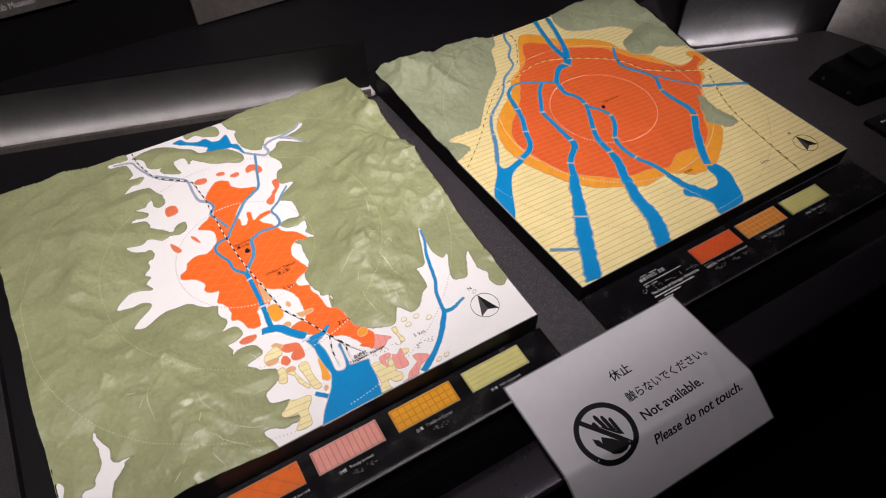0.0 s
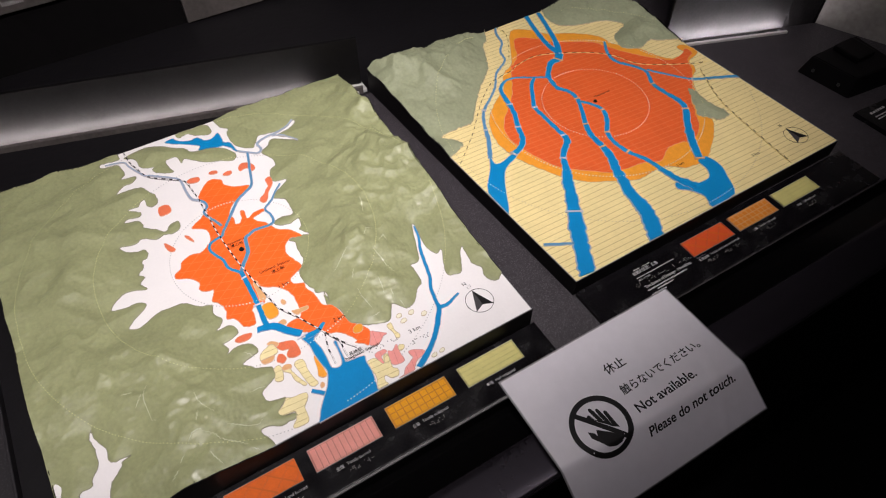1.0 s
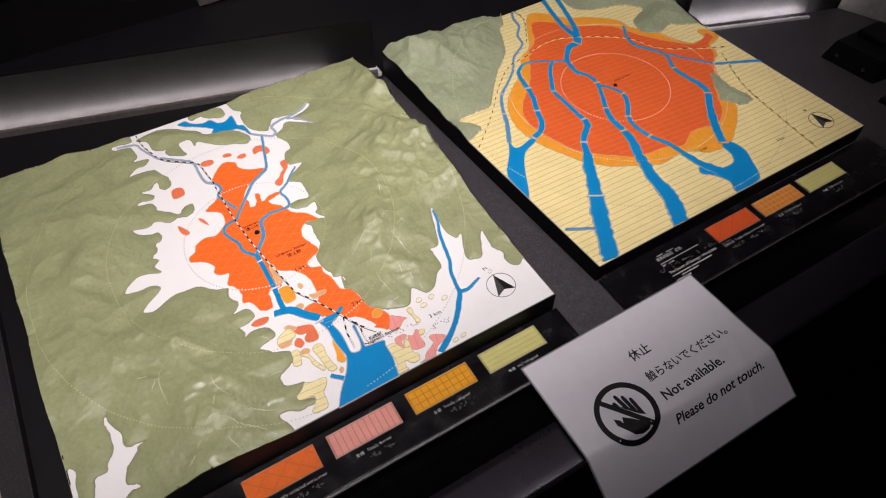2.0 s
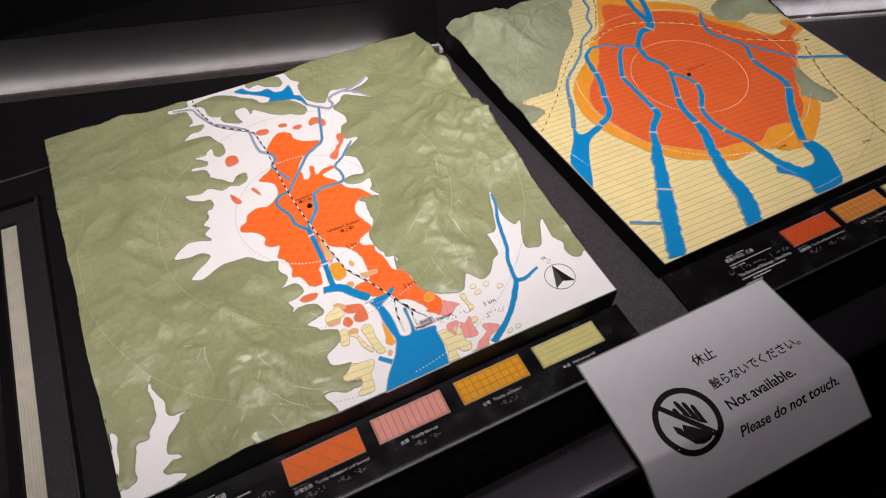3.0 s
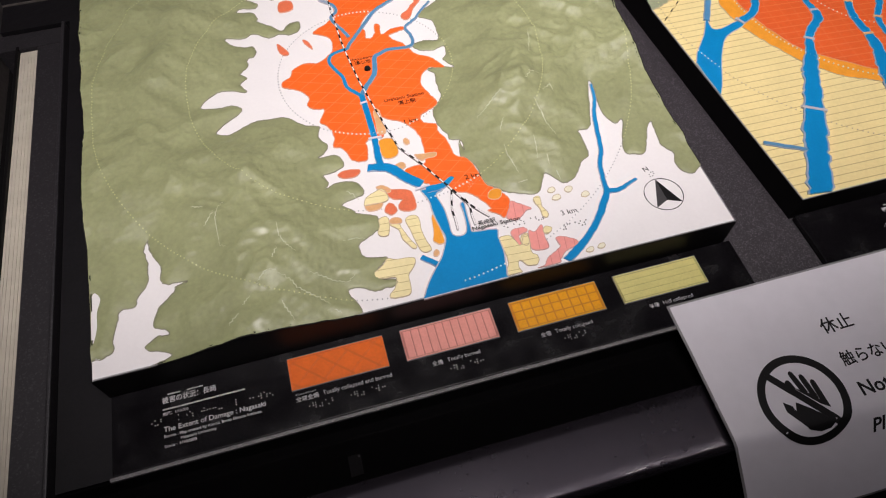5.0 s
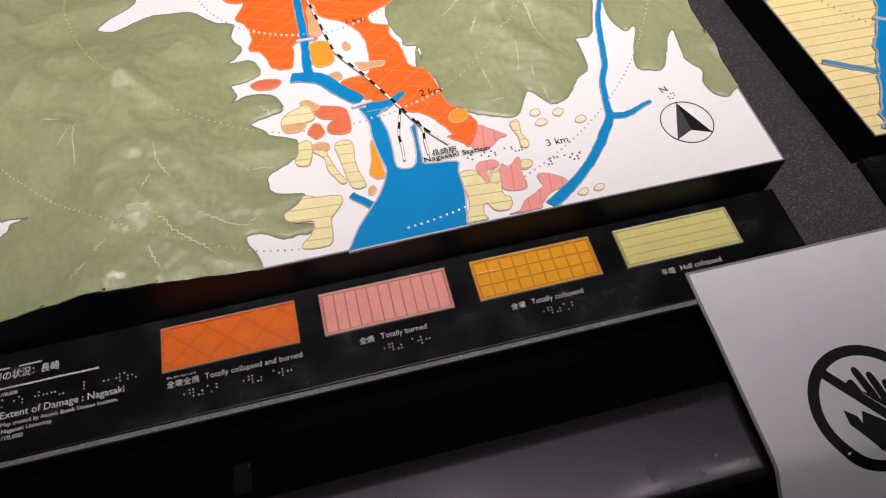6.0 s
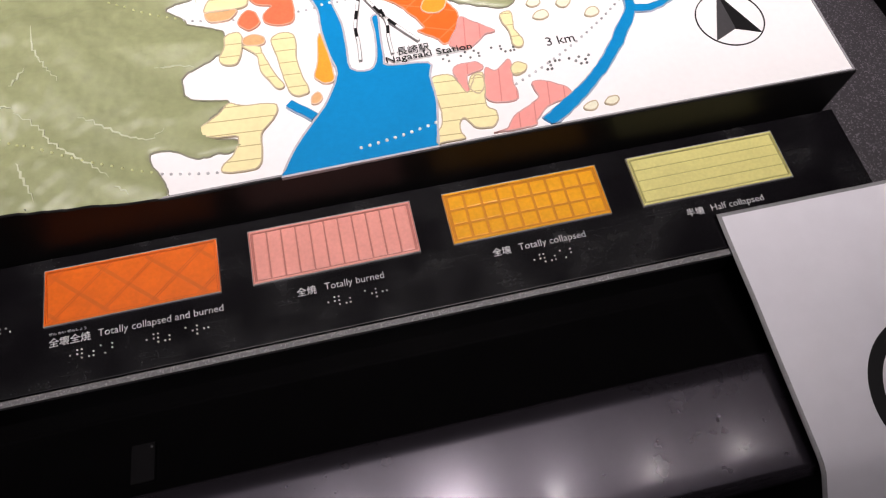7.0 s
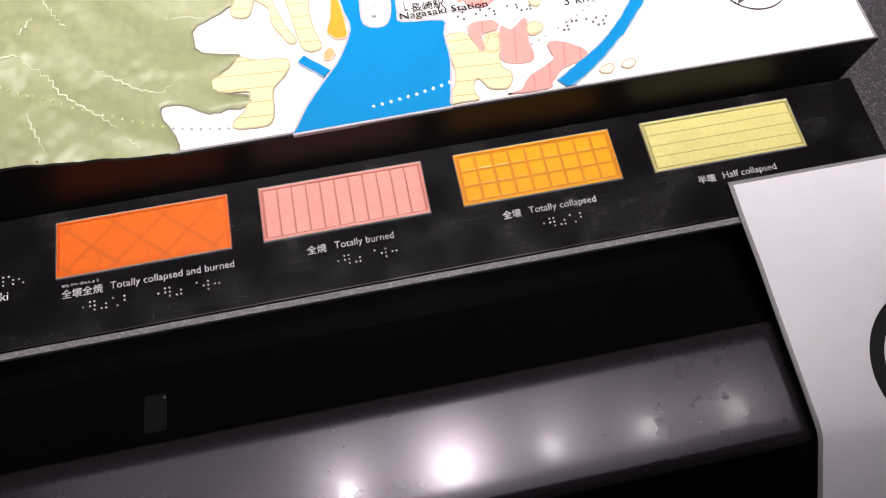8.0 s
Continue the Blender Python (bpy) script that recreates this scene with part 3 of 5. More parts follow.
BURNED_E_2 = [(-248, 202), (-259, 207), (-262, 213), (-260, 219), (-252, 223), (-245, 226), (-239, 230), (-238, 236), (-241, 242), (-245, 253),
    (-248, 265), (-244, 278), (-236, 286), (-230, 288), (-221, 283), (-214, 282), (-217, 288), (-222, 298), (-229, 306), (-242, 315), (-248, 328),
    (-253, 338), (-261, 345), (-265, 353), (-262, 356), (-253, 358), (-244, 361), (-245, 365), (-253, 365), (-261, 364), (-270, 358), (-273, 362),
    (-271, 374), (-274, 378), (-278, 375), (-279, 365), (-284, 356), (-289, 355), (-292, 358), (-290, 369), (-292, 375), (-292, 384), (-281, 399),
    (-272, 404), (-254, 416), (-245, 424), (-253, 428), (-264, 432), (-273, 439), (-279, 448), (-279, 458)]
BURNED_E = BURNED_E_1 + BURNED_E_2
LAKE = [(-331, 594), (-317, 597), (-311, 587), (-295, 577), (-280, 578), (-272, 565), (-259, 563), (-248, 571), (-245, 565), (-245, 553), (-245,
    543), (-237, 537), (-235, 526), (-233, 512), (-231, 505), (-237, 513), (-241, 524), (-249, 534), (-261, 536), (-278, 538), (-288, 546), (-283,
    554), (-290, 561), (-305, 573), (-320, 583)]
BAY = [(-287, 119), (-282, 105), (-282, 89), (-280, 70), (-278, 57), (-286, 40), (-293, 31), (-306, 15), (-315, -1), (-234, 0), (-232, 12), (-229,
    28), (-229, 45), (-228, 54), (-250, 57), (-251, 63), (-250, 81), (-249, 93), (-253, 92), (-253, 82), (-255, 64), (-260, 56), (-270, 59), (-270,
    74), (-270, 92), (-273, 110), (-265, 114), (-274, 119)]
RED_SPOTS = {}
RED_SPOTS["a"] = [(-328, 482), (-321, 487), (-309, 484), (-308, 477), (-314, 474), (-323, 476)]
RED_SPOTS["b"] = [(-291, 484), (-285, 486), (-278, 482), (-280, 477), (-289, 479)]
RED_SPOTS["c"] = [(-273, 468), (-267, 472), (-259, 471), (-259, 465), (-266, 463)]
RED_SPOTS["d"] = [(-246, 471), (-238, 478), (-229, 474), (-223, 466), (-223, 456), (-230, 453), (-232, 461), (-238, 464), (-246, 462)]
RED_SPOTS["e"] = [(-219, 422), (-211, 425), (-209, 418), (-213, 407), (-219, 400), (-225, 393), (-230, 382), (-237, 376), (-242, 381), (-240,
    388), (-232, 393), (-226, 401), (-220, 407)]
RED_SPOTS["f"] = [(-382, 450), (-368, 449), (-368, 433), (-384, 432)]
RED_SPOTS["g"] = [(-395, 375), (-389, 367), (-384, 355), (-390, 353), (-395, 363)]
RED_SPOTS["h"] = [(-365, 374), (-359, 369), (-356, 355), (-363, 366)]
RED_SPOTS["i"] = [(-363, 161), (-356, 165), (-346, 164), (-340, 161), (-345, 155), (-357, 155)]
RED_SPOTS["j"] = [(-321, 129), (-309, 127), (-297, 122), (-295, 114), (-295, 106), (-297, 99), (-305, 98), (-312, 102), (-312, 108), (-307, 113),
    (-315, 116), (-319, 121)]
RED_SPOTS["k"] = [(-327, 105), (-322, 112), (-317, 110), (-315, 102), (-321, 98), (-325, 101)]
OCHRE_SPOTS = {}
OCHRE_SPOTS["a"] = [(-313, 194), (-298, 193), (-297, 172), (-312, 170)]
OCHRE_SPOTS["b"] = [(-283, 87), (-282, 81), (-280, 66), (-280, 54), (-284, 52), (-288, 54), (-290, 58), (-287, 68), (-285, 82)]
OCHRE_SPOTS["c"] = [(-224, 93), (-220, 99), (-214, 101), (-209, 98), (-210, 92), (-215, 88), (-221, 89)]
TAN_SPOTS = {}
TAN_SPOTS["a"] = [(-325, 92), (-320, 94), (-314, 91), (-314, 87), (-319, 86), (-325, 88)]
TAN_SPOTS["b"] = [(-329, 135), (-323, 136), (-315, 129), (-319, 125), (-326, 131)]
TAN_SPOTS["c"] = [(-345, 115), (-340, 116), (-329, 115), (-327, 113), (-332, 108), (-341, 108), (-344, 111)]
TAN_SPOTS["d"] = [(-309, 237), (-303, 239), (-302, 222), (-302, 206), (-308, 203), (-311, 206), (-310, 220)]
TAN_SPOTS["e"] = [(-281, 166), (-274, 165), (-259, 163), (-261, 158), (-270, 158), (-276, 157)]
TAN_SPOTS["f"] = [(-306, 156), (-299, 160), (-294, 158), (-294, 153), (-300, 151)]
TAN_SPOTS["g"] = [(-288, 187), (-285, 191), (-282, 187), (-282, 183), (-286, 182)]
TAN_SPOTS["h"] = [(-293, 45), (-290, 47), (-288, 43), (-291, 40), (-294, 41)]
YELLOW_SPOTS = {}
YELLOW_SPOTS["a"] = [(-335, 96), (-327, 97), (-326, 89), (-330, 76), (-338, 77), (-339, 82), (-336, 88)]
YELLOW_SPOTS["b"] = [(-326, 87), (-317, 85), (-316, 80), (-314, 74), (-311, 65), (-307, 56), (-310, 54), (-314, 60), (-318, 68), (-319, 79)]
YELLOW_SPOTS["c"] = [(-309, 90), (-304, 92), (-298, 90), (-297, 84), (-298, 72), (-296, 58), (-294, 49), (-300, 47), (-304, 50), (-306, 58), (-308,
    74), (-310, 85)]
YELLOW_SPOTS["d"] = [(-356, 35), (-343, 44), (-337, 50), (-330, 47), (-315, 45), (-312, 42), (-315, 35), (-322, 27), (-323, 15), (-327, 7), (-342, 8),
    (-343, 12), (-337, 18), (-334, 28), (-346, 30)]
YELLOW_SPOTS["e"] = [(-344, 120), (-341, 125), (-331, 130), (-325, 132), (-321, 128), (-320, 121), (-322, 116), (-329, 115), (-340, 115), (-345,
    116)]
YELLOW_SPOTS["f"] = [(-229, 42), (-225, 44), (-218, 43), (-215, 37), (-212, 30), (-208, 35), (-205, 40), (-201, 38), (-202, 30), (-204, 20),
    (-200, 15), (-200, 10), (-204, 6), (-212, 7), (-217, 14), (-220, 12), (-221, 6), (-220, 2), (-231, 2), (-234, 2), (-233, 8), (-229, 14), (-228,
    24), (-229, 33)]
YELLOW_SPOTS["g"] = [(-207, 40), (-201, 41), (-202, 32), (-206, 28), (-210, 33)]
YELLOW_SPOTS["h"] = [(-181, 79), (-175, 80), (-175, 73), (-176, 67), (-173, 58), (-175, 54), (-179, 56), (-179, 66), (-181, 73)]
YELLOW_SPOTS["i"] = [(-184, 42), (-180, 44), (-176, 41), (-178, 37), (-183, 36), (-185, 38)]
OVALS = {}
OVALS["o0"] = [(-164, 84), (-161, 87), (-157, 87), (-156, 83), (-160, 81), (-163, 82)]
OVALS["o1"] = [(-147, 81), (-143, 84), (-139, 83), (-139, 80), (-143, 77), (-146, 78)]
OVALS["o2"] = [(-163, 74), (-159, 77), (-155, 77), (-154, 73), (-158, 71), (-162, 72)]
OVALS["o3"] = [(-133, 70), (-130, 73), (-126, 73), (-125, 69), (-129, 67), (-133, 68)]
OVALS["o4"] = [(-153, 8), (-150, 10), (-146, 10), (-146, 7), (-149, 5), (-153, 6)]
OVALS["o5"] = [(-141, 9), (-138, 11), (-134, 11), (-134, 8), (-137, 6), (-141, 7)]
PINK_SPOTS = {}
PINK_SPOTS["a"] = [(-215, 48), (-203, 49), (-200, 44), (-209, 41), (-210, 33), (-209, 28), (-214, 32), (-215, 38)]
PINK_SPOTS["b"] = [(-198, 44), (-193, 41), (-185, 47), (-184, 42), (-186, 32), (-186, 21), (-195, 20), (-202, 23), (-202, 31), (-200, 39)]
PINK_SPOTS["c"] = [(-176, 29), (-170, 29), (-163, 25), (-158, 21), (-158, 16), (-167, 14), (-174, 11), (-180, 5), (-183, 2), (-204, 2), (-197,
    3), (-191, 10), (-181, 15), (-175, 19), (-176, 24)]
PINK_SPOTS["d"] = [(-214, 65), (-208, 74), (-204, 82), (-198, 78), (-192, 73), (-187, 68), (-193, 67), (-199, 62), (-205, 59), (-211, 61)]
STREAMS = {}
STREAMS["stream_west"] = [(-431, 588), (-404, 581), (-397, 564), (-388, 544), (-382, 533), (-375, 528), (-364, 519), (-346, 504), (-336, 493),
    (-335, 474), (-335, 456), (-332, 441), (-323, 432)]
STREAMS["stream_lake"] = [(-234, 510), (-216, 494), (-205, 487), (-198, 494), (-199, 509), (-183, 517), (-160, 519), (-139, 526), (-126, 536)]
STREAMS["stream_fork"] = [(-170, 516), (-155, 507), (-142, 492), (-136, 482)]
STREAMS["river_north"] = [(-220, 498), (-231, 459), (-241, 424), (-255, 413), (-272, 402), (-286, 385), (-300, 367), (-312, 352), (-317, 344)]
STREAMS["river_mid"] = [(-317, 344), (-332, 341), (-339, 336), (-341, 326), (-336, 311), (-331, 300), (-330, 285), (-326, 276), (-319, 268),
    (-316, 262)]
STREAMS["river_head"] = [(-323, 432), (-318, 425), (-317, 414), (-325, 405), (-323, 393), (-316, 378), (-311, 364)]
STREAMS["river_loop"] = [(-316, 265), (-310, 275), (-302, 285), (-295, 295), (-292, 308), (-289, 321), (-282, 326), (-269, 330), (-250, 328),
    (-241, 332), (-239, 346), (-242, 363), (-227, 375), (-215, 389), (-202, 402)]
STREAMS["river_main"] = [(-316, 265), (-316, 254), (-316, 241), (-316, 224), (-316, 206), (-317, 187), (-318, 171), (-318, 160)]
STREAMS["river_low"] = [(-332, 162), (-321, 160), (-309, 155), (-299, 142), (-284, 126)]
STREAMS["canal"] = [(-281, 119), (-264, 119), (-251, 127)]
STREAMS["side_canal"] = [(-306, 43), (-293, 31)]
STREAMS["river_east"] = [(-64, 212), (-69, 190), (-78, 169), (-84, 147), (-91, 120), (-100, 101), (-105, 79), (-107, 67), (-117, 53), (-129, 38),
    (-141, 26), (-155, 15), (-175, 2)]
STREAMS["river_branch"] = [(-107, 68), (-95, 66), (-83, 70), (-72, 74)]
RAILS = {}
RAILS["main"] = [(-397, 601), (-394, 574), (-387, 550), (-380, 530), (-369, 517), (-354, 505), (-342, 496), (-330, 485), (-326, 460), (-323,
    434), (-323, 417), (-322, 392), (-321, 354), (-317, 311), (-312, 273), (-301, 212), (-297, 192), (-295, 182), (-288, 169), (-278, 153), (-268,
    134), (-258, 115), (-247, 93), (-238, 80), (-230, 70)]
RAILS["a"] = [(-257, 110), (-260, 99), (-263, 86), (-263, 75), (-264, 63)]
RAILS["b"] = [(-247, 96), (-245, 86), (-246, 76), (-246, 64)]
# outlines of the eastern map
E_NW_HILL = [(320, 604), (304, 572), (288, 559), (272, 524), (255, 492), (229, 467), (203, 443), (182, 419), (156, 388), (140, 375), (117, 376), (81,
    372), (94, 356), (103, 339), (93, 332), (71, 322)]
E_N_HILL = [(461, 602), (452, 566), (459, 537), (493, 517), (525, 510), (547, 502), (564, 487), (572, 470), (549, 460), (529, 449), (517, 422), (522,
    404), (548, 392), (580, 403), (593, 393), (613, 383), (637, 373)]
E_E_HILL = [(534, 251), (541, 239), (536, 213), (541, 190), (546, 169), (541, 156), (520, 156), (507, 170), (496, 186), (508, 206), (517, 225)]
E_OUTER = [(349, 557), (372, 573), (404, 549), (421, 525), (466, 500), (502, 465), (510, 431), (539, 398), (555, 360), (574, 334), (606, 336), (608,
    357), (625, 356), (633, 331), (625, 319), (596, 310), (591, 288), (564, 268), (549, 247), (530, 221), (506, 180), (507, 162), (482, 134), (451,
    111), (423, 96), (384, 98), (363, 115), (331, 120), (295, 119), (255, 141), (223, 158), (193, 194), (169, 239), (155, 284), (158, 331), (179,
    374), (210, 401), (246, 428), (270, 463), (304, 484)]
E_INNER = [(352, 543), (388, 526), (418, 493), (475, 458), (491, 433), (504, 408), (530, 371), (566, 332), (599, 334), (618, 344), (620, 328), (593,
    312), (581, 288), (551, 256), (519, 227), (497, 194), (471, 158), (440, 142), (414, 149), (388, 148), (361, 133), (329, 144), (276, 152), (239,
    179), (205, 210), (185, 261), (177, 307), (193, 348), (235, 387), (265, 426), (292, 470), (324, 494)]
E_BAY_W = [(124, 289), (121, 270), (132, 266), (157, 273), (161, 264), (131, 251), (109, 222), (76, 165), (75, 220), (106, 261)]
E_BAY_E = [(411, 100), (430, 100), (435, 73), (425, 49), (406, 15), (356, 13), (362, 35), (351, 57), (337, 70), (345, 82), (365, 65), (396, 62), (409,
    78)]
E_STREAMS = {}
E_STREAMS["a"] = [(421, 606), (409, 556), (400, 515), (397, 483), (398, 460)]
E_STREAMS["b"] = [(449, 597), (433, 541), (414, 488), (398, 460), (385, 445), (367, 443), (343, 420), (336, 410)]
E_STREAMS["c"] = [(336, 410), (331, 377), (342, 357), (342, 332), (329, 303), (311, 269), (301, 241), (299, 209), (294, 181), (283, 156), (275, 130),
    (266, 100), (263, 69), (255, 44), (235, 4)]
E_STREAMS["d"] = [(341, 323), (354, 307), (361, 284), (348, 256), (329, 233), (323, 208), (327, 177), (341, 145), (347, 110), (353, 84), (365, 59)]
E_STREAMS["e"] = [(312, 422), (296, 408), (278, 380), (262, 352), (261, 325), (260, 291), (260, 266), (257, 251), (240, 237), (225, 221), (213, 197),
    (199, 176), (187, 153), (166, 117), (146, 82), (128, 49), (106, 8)]
E_STREAMS["f"] = [(336, 410), (313, 423), (286, 439), (263, 443), (242, 430), (233, 407), (228, 382), (219, 351), (206, 324), (196, 296), (181, 280),
    (161, 272)]
E_STREAMS["g"] = [(347, 605), (332, 578), (325, 548), (306, 526), (298, 498), (278, 483), (259, 470), (233, 436), (206, 413), (180, 392), (163, 366),
    (154, 346), (142, 319), (122, 285)]
E_STREAMS["h"] = [(499, 444), (480, 412), (476, 382), (496, 349), (502, 325), (488, 293), (489, 264), (494, 233), (488, 209), (459, 173), (435, 137),
    (417, 103)]
E_STREAMS["i"] = [(508, 331), (533, 297), (560, 266), (599, 247), (644, 226)]
E_STREAMS["j"] = [(86, 88), (126, 67)]
E_RAILS = {}
E_RAILS["a"] = [(73, 299), (130, 351), (189, 414), (238, 452), (289, 462), (308, 471), (364, 474), (443, 435), (483, 399), (511, 350), (594, 301),
    (631, 291)]
E_RAILS["b"] = [(595, 280), (559, 194), (546, 104), (538, 17)]
E_RAILS["c"] = [(345, 598), (345, 559), (300, 487)]

# ---------------------------------------------------------------- the room
DECK_Z = -0.038
FLOOR_Z, CEIL_Z = -0.86, 1.36


def slab(name, x0, x1, y0, y1, z0, z1, mat, label, category, bevel=0.0):
    return tagged(link_mesh(name, box_bm(x0, x1, y0, y1, z0, z1, bevel), mat), label, category, kind="structure")


slab("floor", -3.2, 3.2, -3.2, 2.6, FLOOR_Z - 0.1, FLOOR_Z, M_WALL, "dark gallery floor below the display counter", "floor")
slab("ceiling", -3.2, 3.2, -3.2, 2.6, CEIL_Z, CEIL_Z + 0.1, M_WALL, "black gallery ceiling over the display", "ceiling")
slab("wall_south", -3.2, 3.2, -3.3, -3.2, FLOOR_Z, CEIL_Z, M_WALL, "black gallery wall behind the visitor", "wall")
slab("wall_west", -3.3, -3.2, -3.3, 2.6, FLOOR_Z, CEIL_Z, M_WALL, "black gallery side wall", "wall")
slab("wall_east", 3.2, 3.3, -3.3, 2.6, FLOOR_Z, CEIL_Z, M_WALL, "black gallery side wall", "wall")

# the back wall
SKEW, WALL_Y = 0.0, 1.0
back = link_mesh("wall_north", box_bm(-3.2, 3.2, 0.0, 0.1, FLOOR_Z, CEIL_Z), M_WALL)
back.matrix_world = Matrix.Translation((0.0, WALL_Y, 0))
tagged(back, "black wall behind the display with grey text panels", "wall", kind="structure")


def wall_point(s, out=0.0):
    """A place s metres along the back wall, `out` metres in front of it."""
    d, n = Vector((math.cos(SKEW), math.sin(SKEW))), Vector((math.sin(SKEW), -math.cos(SKEW)))
    return Vector((0.0, WALL_Y)) + d * s + n * out


# counter: charcoal board with flecks, black tray under the western map, satin front rail
DECK_E = -0.043
slab("counter_deck", 0.0032, 1.7, -0.077, 0.585, DECK_E - 0.03, DECK_E, M_DECK, "speckled charcoal counter board under the eastern map", "counter", 0.0006)
slab("counter_tray", -0.652, 0.003, -0.0735, 1.05, DECK_Z - 0.03, DECK_Z - 0.002, M_TRAY, "black recessed tray board round the western map", "counter")
slab("counter_back", 0.0032, 1.7, 0.5855, 1.05, DECK_E - 0.03, DECK_E - 0.001, M_TRAY, "black board behind the eastern map", "counter")
slab("counter_lip", -0.606, 0.003, -0.0772, -0.0738, DECK_Z - 0.03, DECK_Z + 0.0022, M_LIP_LIT, "speckled cut edge along the front of the counter, toned paler as if lit", "counter edge", 0.0004)


def front_profile():
    """The black front of the counter: a hollow that rises to a rounded satin rail."""
    pts = [(-0.0774, DECK_Z - 0.001), (-0.0800, -0.0560), (-0.1297, -0.0475)]
    return pts


bm = bmesh.new()
prev = None
for y, z in front_profile():
    cur = [bm.verts.new((x, y, z)) for x in (-1.6, 1.7)]
    if prev:
        bm.faces.new((prev[0], cur[0], cur[1], prev[1]))
    prev = cur
cur = [bm.verts.new((x, -0.1317, -0.30)) for x in (-1.6, 1.7)]
bm.faces.new((prev[0], cur[0], cur[1], prev[1]))
hollow = tagged(link_mesh("counter_hollow", bm, M_HOLLOW), "glossy black hollow along the front of the counter", "counter front", kind="structure")
sol = hollow.modifiers.new("thickness", "SOLIDIFY")
sol.thickness, sol.offset = 0.002, -1

bm = bmesh.new()
rail_line = [(-0.1300, -0.075), (-0.1300, -0.0466), (-0.1304, -0.0457), (-0.1314, -0.0452)] + [(-0.1314 - 0.0546 * k / 6, -0.0452 - 0.0004 * k / 6) for k in range(1, 7)]
rail_line += [(-0.1860 - 0.007 * math.sin(a), -0.0456 - 0.007 * (1 - math.cos(a))) for a in (math.pi / 2 * k / 6 for k in range(1, 7))] + [(-0.1930, -0.86)]
rows = [[bm.verts.new((x, y, z)) for x in (-1.6, 1.7)] for y, z in rail_line]
for A, B in zip(rows, rows[1:]):
    bm.faces.new((A[0], B[0], B[1], A[1]))
rail = tagged(link_mesh("counter_rail", bm, M_LEDGE, smooth=True), "satin black front rail of the counter reflecting the lamps", "counter rail", kind="structure")

# the frame of the neighbouring showcase to the west
frame_side = thing("showcase_frame", (-0.672, 0.2, DECK_Z - 0.03), "speckled charcoal frame strip with a dark metal bead beside the map", "frame", kind="structure")
part("frame_board", box_bm(-0.6872, -0.6575, -0.6, 0.496, DECK_Z - 0.03, DECK_Z + 0.004, 0.0008), M_FRAME, frame_side)
part("frame_bead", box_bm(-0.6570, -0.6528, -0.6, 0.53, DECK_Z - 0.03, DECK_Z + 0.010, 0.0015), M_FRAME, frame_side, "dark metal bead")
part("frame_head", box_bm(-0.735, -0.6575, 0.4965, 0.527, DECK_Z - 0.03, DECK_Z + 0.004, 0.0008), M_FRAME, frame_side)
book = thing("page_block", (-0.70, 0.2, DECK_Z - 0.03), "cream edge of a thick closed volume standing in the showcase", "book")
part("page_edges", box_bm(-0.7085, -0.6880, -0.6, 0.492, DECK_Z - 0.03, DECK_Z + 0.002, 0.0008), M_CREAM, book)
for gx in (-0.7060, -0.7028, -0.6985, -0.6950, -0.6915):
    part("page_line", box_bm(gx, gx + 0.0008, -0.6, 0.491, DECK_Z, DECK_Z + 0.0026), M_CREAM, book)
part("cover_board", box_bm(-0.7125, -0.7090, -0.6, 0.50, DECK_Z - 0.03, DECK_Z + 0.006, 0.0006), M_SIDE, book, "black cover board")
pane = thing("showcase_pane", (-0.74, 0.2, DECK_Z - 0.03), "dark upright glass edge of the neighbouring showcase", "glass", kind="structure")
part("glass_edge", box_bm(-0.752, -0.744, -0.6, 0.60, DECK_Z - 0.03, 0.11, 0.001), M_GLASSY, pane)
part("glass_bead", box_bm(-0.742, -0.739, -0.6, 0.60, DECK_Z - 0.03, DECK_Z + 0.012, 0.0006), M_PANEL, pane)
slab("showcase_floor", -1.6, -0.6880, -0.6, 0.525, DECK_Z - 0.05, DECK_Z - 0.03, M_WALL, "black floor of the neighbouring showcase", "showcase")
slab("tray_back", -1.6, -0.6525, 0.5455, 1.2, DECK_Z - 0.03, DECK_Z - 0.003, M_TRAY, "black board behind the showcase frame", "counter")
seam = slab("board_seam", -0.80, -0.622, 0.5985, 0.6000, DECK_Z - 0.01, DECK_Z - 0.0005, M_PANEL, "thin pale seam in the black board", "trim")


# dark panels that close the counter at the back, washed by a light strip behind a low lip; cut away behind the eastern map
def washed_panel(name, a, b, high, label, mat, short, base, lip, lip_mat, strip_mat=M_STRIP):
    a, b = Vector(a), Vector(b)
    d = (b - a).normalized()
    n = Vector((d.y, -d.x))                     # towards the visitor
    quad = lambda near, far: [tuple(a + n * near), tuple(b + n * near), tuple(b + n * far), tuple(a + n * far)]
    p = thing(name, (*((a + b) / 2), base - 0.017), label, "panel", kind="structure")
    part("panel_board", prism_bm(quad(-0.006, 0.0), base - 0.017, high), mat, p)
    part("panel_foot", prism_bm(quad(0.0004, 0.0155), base - 0.017, base), mat, p)
    part("lip_board", prism_bm(quad(0.016, 0.022), base - 0.017, base + lip), lip_mat, p, "low lip")
    strip = [tuple(a + n * 0.0138), tuple(b - d * short + n * 0.0138), tuple(b - d * short + n * 0.0156), tuple(a + n * 0.0156)]
    part("light_strip", prism_bm(strip, base + 0.0005, base + lip - 0.002), strip_mat, p, "hidden lit strip")
    return p


